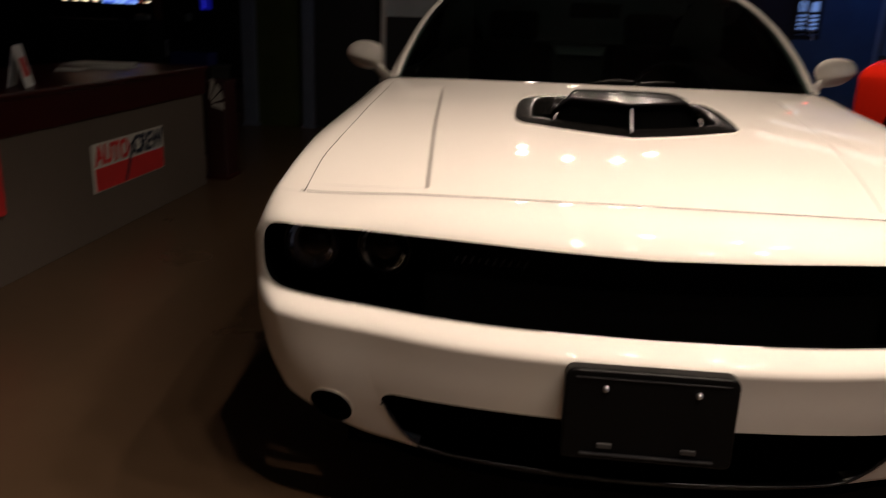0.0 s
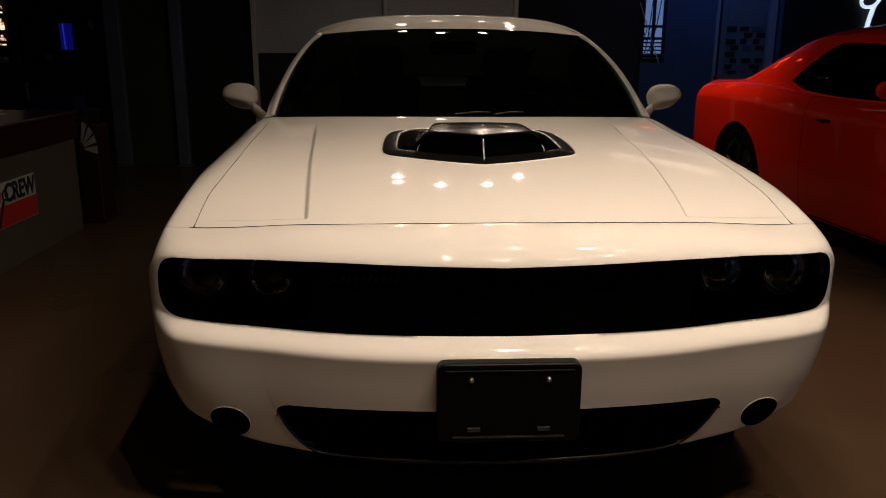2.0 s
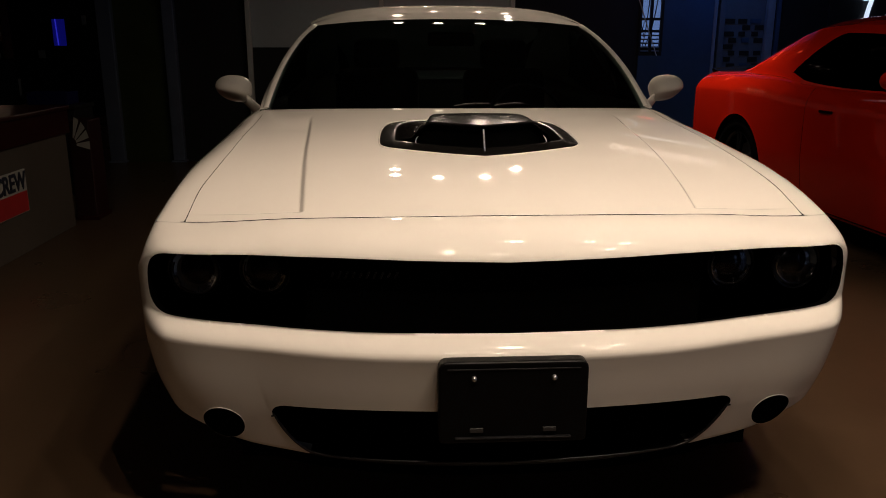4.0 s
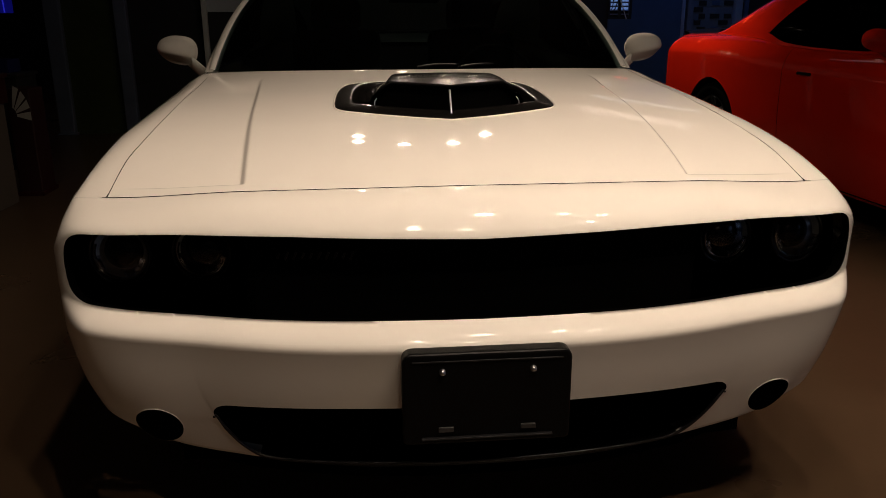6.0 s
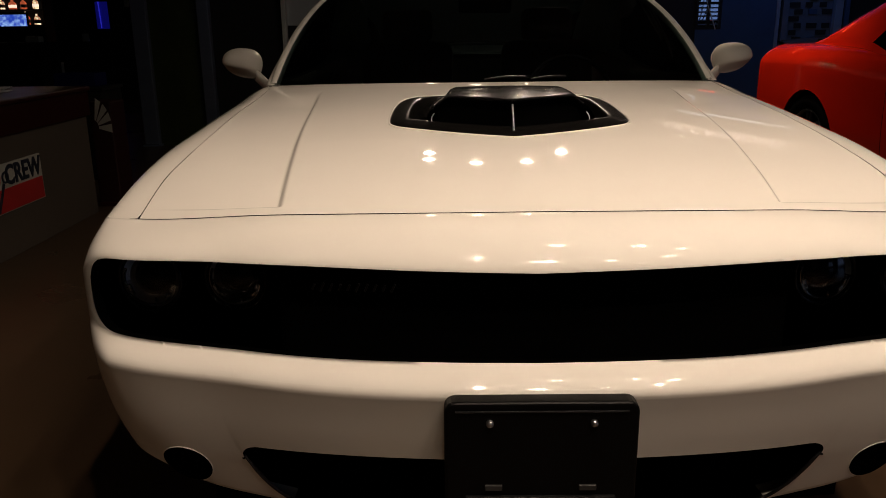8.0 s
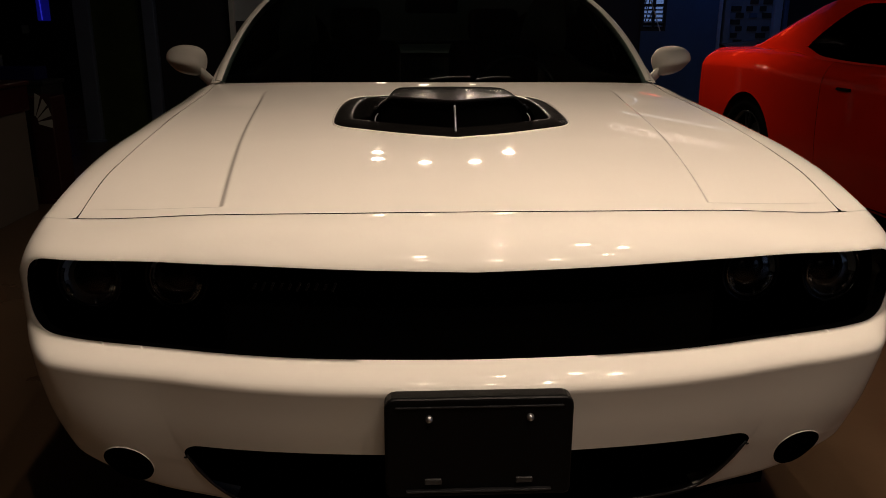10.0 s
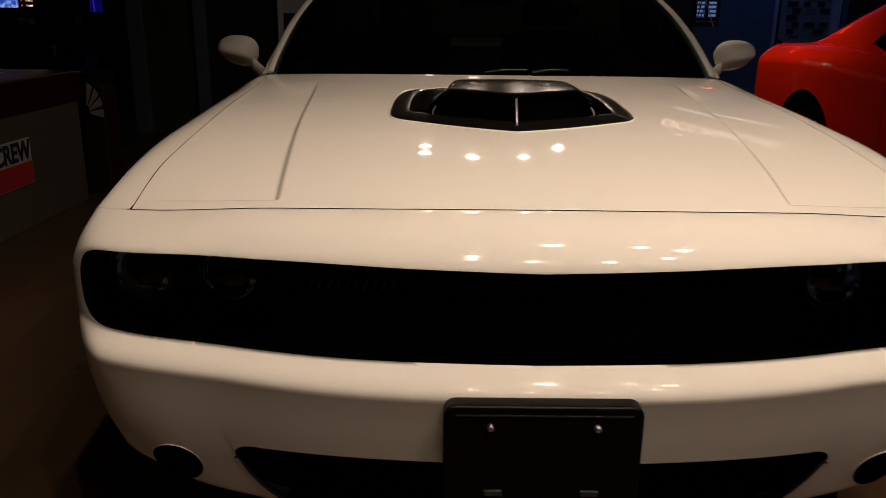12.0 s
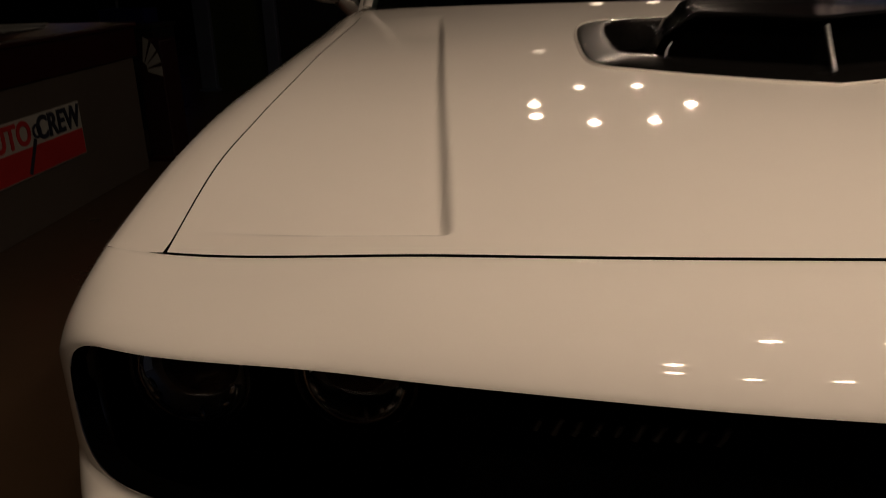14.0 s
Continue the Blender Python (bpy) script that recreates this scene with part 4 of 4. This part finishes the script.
part("lid", box_bm((0.20, 0.15, 0.03), (0, 0, 0.255), 0.004), PAPER, pad)

bowl = thing("bowl", "small white china bowl on the low black table", "bowl", (-6.755, 11.75, 0.452))
part("shell", lathe_bm([(0.0, 0.0), (0.05, 0.0), (0.095, 0.055), (0.11, 0.075), (0.10, 0.07), (0.05, 0.01), (0.0, 0.01)], 24), PAPER, bowl, shade=True)
# red bin with white rays, past the counter's end
BINRED = material("bin_red", (0.028, 0.003, 0.003), 0.5, scale=6, vary=0.15)
bin_ = thing("display_bin", "dark red display bin with white ray pattern beside the counter", "bin", (-2.585, 4.42, 0.0))
part("bin_body", box_bm((0.16, 0.24, 0.74), (0, 0, 0.37), 0.01), BINRED, bin_)
part("bin_foot", box_bm((0.18, 0.27, 0.03), (0, 0, 0.015), 0.005), MAROON, bin_)
for a in (68, 44, 22, -2):
    bm = bmesh.new()
    a0, a1 = radians(a + 8.5), radians(a - 8.5)
    v = [bm.verts.new((-0.05 + 0.125 * r * math.cos(q), -0.1225, 0.565 + 0.205 * r * math.sin(q))) for r, q in ((0.25, a0), (1.0, a0), (1.0, a1), (0.25, a1))]
    f = bm.faces.new(v)
    ex = bmesh.ops.extrude_face_region(bm, geom=[f])
    bmesh.ops.translate(bm, vec=(0, 0.003, 0), verts=[q for q in ex["geom"] if isinstance(q, bmesh.types.BMVert)])
    part("ray", bm, SIGNWHITE, bin_, "white painted ray")

# red banner on the counter's front
banner = thing("red_banner", "plain red banner hanging on the counter front", "banner", (-2.575, 1.62, 0.56))
part("cloth", box_bm((0.008, 0.36, 0.46), (0, 0, 0), 0.003), SIGNRED, banner)
part("rod", moved(lathe_bm([(0.0, -0.20), (0.008, -0.20), (0.008, 0.20), (0.0, 0.20)], 12, "Y"), Matrix.Translation((0, 0, 0.235))), CAN, banner)

# back bar in the far room: shelves of self-glowing bottles, screen and neon
bar = thing("back_bar", "dark back bar with lit amber bottles on its shelves", "shelf", (-7.25, 11.45, 0.0))
part("cabinet", box_bm((1.7, 0.62, 1.05), (0, 0, 0.525), 0.01), WALL, bar)
part("back_board", box_bm((1.7, 0.04, 1.35), (0, 0.28, 1.725), 0.004), WALL, bar)
for z in (1.31, 1.545, 1.80):
    part("shelf_board", box_bm((1.66, 0.24, 0.02), (0, 0.14, z - 0.011), 0.003), WALL, bar)
part("shelf_side", box_bm((0.03, 0.26, 1.30), (0.835, 0.13, 1.70), 0.003), BROWNBOARD, bar, "dim brown side board")
rb = random.Random(4)
for z in (1.31, 1.545, 1.80):
    for k in range(9):
        h, r = rb.uniform(0.15, 0.20), rb.uniform(0.042, 0.058)
        bt = thing("bottle", "amber bottle whose own glow stands in for shelf light", "bottle", (-7.96 + k * 0.175 + rb.uniform(-0.012, 0.012), 11.52, z), group="bottles on the back bar")
        glass = part("glass", lathe_bm([(0.0, 0.0), (r * 0.94, 0.002), (r, 0.01), (r, h * 0.55), (r * 0.72, h * 0.66), (r * 0.36, h * 0.76), (r * 0.33, h * 0.95), (0.0, h * 0.95)], 18), rb.choice((AMBER, AMBER, AMBERDARK)), bt, shade=True)
        part("cap", lathe_bm([(0.0, h * 0.951), (r * 0.38, h * 0.951), (r * 0.38, h), (0.0, h)], 12), rb.choice((BOTTLEWHITE, CAN)), bt, shade=True)
        part("label_band", lathe_bm([(r + 0.0005, h * 0.15), (r + 0.0015, h * 0.16), (r + 0.0015, h * 0.42), (r + 0.0005, h * 0.43)], 18), rb.choice((BOTTLEWHITE, SIGNDARK, BINRED)), glass, shade=True)
scr = thing("screen", "glowing blue monitor on the back bar", "monitor", (-6.84, 11.19, 1.05))
part("bezel", box_bm((0.62, 0.04, 0.24), (0, 0, 0.325), 0.006), BLACK, scr)
part("display", box_bm((0.58, 0.004, 0.17), (0, -0.022, 0.325), 0.001), SCREEN, scr, "glowing blue display")
part("stand", box_bm((0.12, 0.10, 0.21), (0, 0.01, 0.105), 0.01), BLACK, scr)
till = thing("till", "pale plastic till on the back bar", "till", (-6.515, 11.25, 1.05))
part("till_body", box_bm((0.21, 0.16, 0.085), (0, 0, 0.043), 0.012), GREYPANEL, till)
part("key_block", box_bm((0.10, 0.06, 0.014), (-0.03, -0.04, 0.091), 0.003), PAPER, till)
neon = thing("blue_neon_lamp", "dim vertical blue neon panel on the dark wall", "neon lamp", (-6.27, 13.25, 1.20))
part("back_plate", box_bm((0.25, 0.03, 0.56), (0, 0.02, 0.27), 0.004), BLUEPLASTIC, neon)
tube("neon_tube", [(-0.045, -0.012, 0.50), (-0.03, -0.012, 0.05)], 0.010, NEONBLUE, neon, "blue neon tube")
part("glow_pane", box_bm((0.22, 0.006, 0.46), (0.0, 0.0, 0.27), 0.002), NEONDIM, neon, "dim blue pane")
sw = thing("wall_switch", "small pale switch panel on the dark wall", "switch", (-5.83, 13.285, 1.685))
part("plate", box_bm((0.08, 0.014, 0.16), (0, 0, 0), 0.003), PAPER, sw)
part("rocker", box_bm((0.03, 0.008, 0.05), (0, -0.010, 0), 0.002), GREYPANEL, sw)
plate = thing("wall_notice", "small pale notice on the dark wall", "notice", (-6.63, 13.285, 1.095))
part("sheet", box_bm((0.12, 0.012, 0.14), (0, 0, 0), 0.002), GREYPANEL, plate)

# partition with posts behind the car
def post(x, w, y=7.3, h=3.0, mat=None):
    p = thing("partition_post", "grey metal partition post", "post", (x, y, 0), group="partition posts")
    part("shaft", box_bm((w, 0.10, h - 0.05), (0, 0, h / 2 + 0.0), 0.006), mat or STEEL, p)
    part("foot_plate", box_bm((w + 0.04, 0.14, 0.02), (0, 0, 0.012), 0.003), STEEL, p)
post(-3.36, 0.155)
post(-2.693, 0.12)
post(-1.855, 0.048, mat=PAPER)
post(-0.424, 0.048, mat=PAPER)
post(1.0, 0.048, mat=PAPER)
structure("partition_panel_1", box_bm((0.53, 0.04, 2.9), (-3.018, 7.34, 1.45), 0.004), GREENDARK, "dark green panel between posts")
structure("partition_panel_2", box_bm((0.75, 0.04, 2.9), (-2.255, 7.36, 1.45), 0.004), WALL, "black panel between posts")
structure("partition_panel_3", box_bm((1.38, 0.04, 1.22), (-1.140, 7.34, 0.62), 0.004), WALL)
structure("partition_panel_4", box_bm((1.37, 0.04, 1.22), (0.288, 7.34, 0.62), 0.004), WALL)
structure("partition_panel_5", box_bm((1.38, 0.04, 0.80), (-1.140, 7.34, 1.64), 0.004), GREYPANEL, "plain grey upper panel")
structure("partition_panel_6", box_bm((1.37, 0.04, 0.80), (0.288, 7.34, 1.64), 0.004), GREYPANEL, "plain grey upper panel")

# blue wall with window and door behind the red car
structure("wall_recess_1", box_bm((1.72, 0.12, 3.0), (1.785, 8.12, 1.5), 0), WALL)
structure("wall_recess_2", box_bm((0.64, 0.12, 3.0), (3.245, 8.10, 1.5), 0), BLUEWALL, "dim wall tinted blue for the light on it")
structure("wall_recess_3", box_bm((4.2, 0.12, 3.0), (6.38, 8.12, 1.5), 0), WALL)
structure("wall_recess_4", box_bm((0.28, 0.12, 1.15), (2.785, 8.10, 0.575), 0), BLUEWALL)
structure("wall_recess_5", box_bm((0.28, 0.12, 1.0), (2.785, 8.10, 2.5), 0), WALL)
win = tagged(new("window_1"), "small lit window with dusk sky behind dark bars", "", "", "structure")
win.location = (2.785, 8.06, 1.15)
for dx in (-0.13, 0.0, 0.13):
    part("window_frame", box_bm((0.03, 0.05, 0.85), (dx, 0, 0.425), 0.003), WALL, win)
for dz in (0.01, 0.28, 0.42, 0.84):
    part("window_frame", box_bm((0.29, 0.05, 0.03), (0, 0.002, dz), 0.003), WALL, win)
for k in range(5):
    part("blind_slat", box_bm((0.25, 0.03, 0.006), (0, -0.01, 0.05 + 0.045 * k), 0.001, (25, 0, 0)), PALEBLUE, win)
part("pane", box_bm((0.26, 0.006, 0.84), (0, 0.012, 0.425), 0), LENS, win)
tagged(structure("backdrop", box_bm((0.7, 0.02, 0.9), (2.75, 8.45, 1.70), 0), SKY, "pale blue dusk sky"), kind="structure")
# bare shrub against the sky
shrub = thing("bare_shrub", "dark bare shrub outside the window", "shrub", (2.75, 8.36, 0.0))
tube("stem", [(0, 0, 0), (0.01, 0, 0.6), (0, 0, 1.2)], 0.012, WALL, shrub)
for k in range(5):
    d = 0.09 * (k - 2)
    tube("twig", [(0, 0, 1.1), (d * 0.6, 0, 1.35), (d, 0.01 * k, 1.6), (d * 1.2, 0, 1.95)], 0.006, WALL, shrub)
    tube("twig", [(d * 0.6, 0, 1.35), (d * 0.6 + 0.05 * (-1) ** k, 0, 1.55)], 0.004, WALL, shrub)

tube("blind_rod", [(-0.205, -0.07, 0.70), (-0.065, -0.07, 0.34), (0.07, -0.07, -0.005)], 0.006, PAPER, win, "white blind rod", smooth_path=False)

door = tagged(new("door_1"), "blue framed glass door with pale tiles behind", "", "", "structure")
door.location = (3.86, 8.06, 0)
for dx, w, m in ((-0.30, 0.04, PALEFRAME), (-0.215, 0.07, PALEBLUE), (0.38, 0.09, PALEFRAME), (0.475, 0.05, BLUEWALL)):
    part("door_frame", box_bm((w, 0.07, 2.4), (dx, 0, 1.2), 0.004), m, door)
part("door_leaf", box_bm((0.52, 0.04, 2.4), (0.075, 0.05, 1.2), 0.004), PALEBLUE, door)
rt = random.Random(9)
for r in range(9):
    for c in range(3):
        if rt.random() < 0.75:
            w = rt.uniform(0.07, 0.13)
            part("tile", box_bm((w, 0.02, 0.055), (-0.10 + 0.16 * c + 0.05 * (r % 2), 0.025, 0.95 + 0.075 * r), 0.003), WALL if rt.random() < 0.7 else BLUEWALL, door)

# glowing script on the wall behind the red car, as plain strokes
script = thing("script_sign", "white glowing script sign on the dark wall", "sign", (5.3, 8.02, 1.55))
part("board", box_bm((2.2, 0.03, 0.75), (0.75, 0.02, 0.25), 0.004), WALL, script)
tube("stroke", [(0.02, -0.01, 0.40), (0.0, -0.01, 0.30), (0.10, -0.01, 0.26), (0.22, -0.01, 0.36), (0.20, -0.01, 0.52)], 0.020, NEONWHITE, script)
tube("stroke", [(0.16, -0.01, 0.28), (0.12, -0.01, 0.12), (0.10, -0.01, 0.0)], 0.026, NEONWHITE, script)
for k in range(7):
    tube("stroke", [(0.32 + 0.12 * k, -0.01, 0.02), (0.42 + 0.12 * k, -0.01, 0.14), (0.52 + 0.12 * k, -0.01, 0.20)], 0.018, NEONWHITE if k in (2, 3, 5) else GREYPANEL, script)

# lit word with a light tube below it, hanging between the two cars
word = thing("lit_word_sign", "warm lit letters over a white light tube, hanging under the ceiling", "sign", (1.845, 4.32, 2.30), -74.6)
lettering("letters", "OCCASIONS", 0.255, NEONPINK, word, (0, 0, 0), (90, 0, 0), depth=0.004, squeeze=1.06, bold=-0.005)
part("carrier", box_bm((1.75, 0.02, 0.03), (0, 0.02, 0.13), 0.004), CAN, word)
tube("light_tube", [(-0.62, 0, -0.35), (0, 0, -0.35), (0.72, 0, -0.35)], 0.010, TUBEWHITE, word, "white light tube", smooth_path=False)
for dx in (-0.65, 0.65):
    part("hanger", box_bm((0.012, 0.012, 1.05), (dx, 0.02, 0.17), 0.002), CAN, word)
redneon = thing("red_neon_lamp", "bent red neon tube high on the blue wall", "neon lamp", (2.70, 8.0, 2.16))
tube("tube", [(-0.42, 0, 0.20), (-0.05, 0, 0.18), (0.27, 0, 0.165), (0.33, 0, 0.14), (0.34, 0, 0.02)], 0.014, NEONRED, redneon)
for dx, dz in ((-0.36, 0.197), (0.10, 0.166), (0.337, 0.06)):
    part("clip", box_bm((0.02, 0.06, 0.03), (dx, 0.02, dz), 0.003), CAN, redneon)

# lamps
LAMPGLOW = material("lamp_glow", (1, 0.9, 0.75), 0.5, emit=70, glow=(1.0, 0.82, 0.6))
LAMPFILL = material("fill_lamp_glow", (1, 0.9, 0.75), 0.5, emit=5, glow=(1.0, 0.82, 0.6))
LAMPDIM = material("far_lamp_glow", (1, 0.9, 0.75), 0.5, emit=60, glow=(1.0, 0.82, 0.6))


def ceiling_spot(x, y, power, cone=110, aim=None, edge=0.55, bulb=None):
    lamp = thing("ceiling_spotlight", "small round black ceiling spotlight, lit warm white", "spotlight", (x, y, CEIL), group="ceiling spotlights")
    part("housing", lathe_bm([(0.055, 0.30), (0.06, 0.02), (0.06, -0.004), (0.052, -0.004), (0.05, 0.012), (0.0, 0.014)], 24), CAN, lamp, shade=True)
    part("bulb", lathe_bm([(0.042, 0.004), (0.041, -0.001), (0.0, -0.002)], 24), bulb or LAMPGLOW, lamp, "glowing warm bulb")
    if power:
        li = bpy.data.lights.new("spot", "SPOT")
        li.energy, li.color, li.spot_size, li.spot_blend, li.shadow_soft_size = power, WARM, radians(cone), edge, 0.0035
        ob = new("spot_beam", li)
        ob.matrix_world = look((x, y, CEIL - 0.0065), aim or (x, y, 0))


RING = [(-0.32, 4.14), (-0.32, 3.86), (0.02, 3.70), (0.38, 3.74), (0.67, 4.13), (0.68, 4.66), (0.03, 4.84), (0.44, 4.84)]
for x, y in RING:
    ceiling_spot(x, y, 18 + 34 * x, 72, aim=(0.3 * x + 0.62, 1.2, 0.6))
    ceiling_spot(x + 0.25, y - 4.9, 26 + 11 * x, 100, aim=(0.3 * x, 0.0, 0), edge=0.6)
    ceiling_spot(x + 0.4, y - 9.8, 0)
    ceiling_spot(x + 0.1, y + 4.9, 0, bulb=LAMPDIM)
# added fill spots, out of view, that brighten the counter and the red car's tail
ceiling_spot(-1.45, -0.9, 14, 36, aim=(-2.65, 3.0, 0.30), edge=1.0, bulb=LAMPFILL)
ceiling_spot(1.85, 5.1, 125, 90, aim=(2.35, 5.2, 0.9), edge=1.0, bulb=LAMPFILL)

# dusk light through the shop window
dusk = bpy.data.lights.new("dusk", "AREA")
dusk.shape, dusk.size, dusk.size_y, dusk.energy, dusk.color = "RECTANGLE", 2.9, 2.0, 14, (0.45, 0.6, 1.0)
new("dusk_window_light", dusk).matrix_world = look((8.78, -4.0, 1.55), (2, -1, 0.8))

# blue lamp added out of view to wash the wall behind the red car
bluelamp = thing("added_blue_lamp", "added blue lamp under the ceiling, out of view", "wall washer", (3.5, 7.2, 2.80))
part("housing", box_bm((0.9, 0.10, 0.08), (0, 0, 0), 0.01), CAN, bluelamp)
part("diffuser", box_bm((0.86, 0.07, 0.01), (0, 0, -0.043), 0.002), NEONBLUE, bluelamp, "glowing blue diffuser")
part("bracket", box_bm((0.05, 0.05, 0.18), (0, 0, 0.12), 0.004), CAN, bluelamp)
wash = bpy.data.lights.new("wash", "AREA")
wash.shape, wash.size, wash.size_y, wash.energy, wash.color = "RECTANGLE", 0.85, 0.06, 2.9, (0.13, 0.33, 1.0)
new("added_blue_light", wash).matrix_world = look((3.5, 7.2, 2.74), (3.5, 8.0, 1.4))
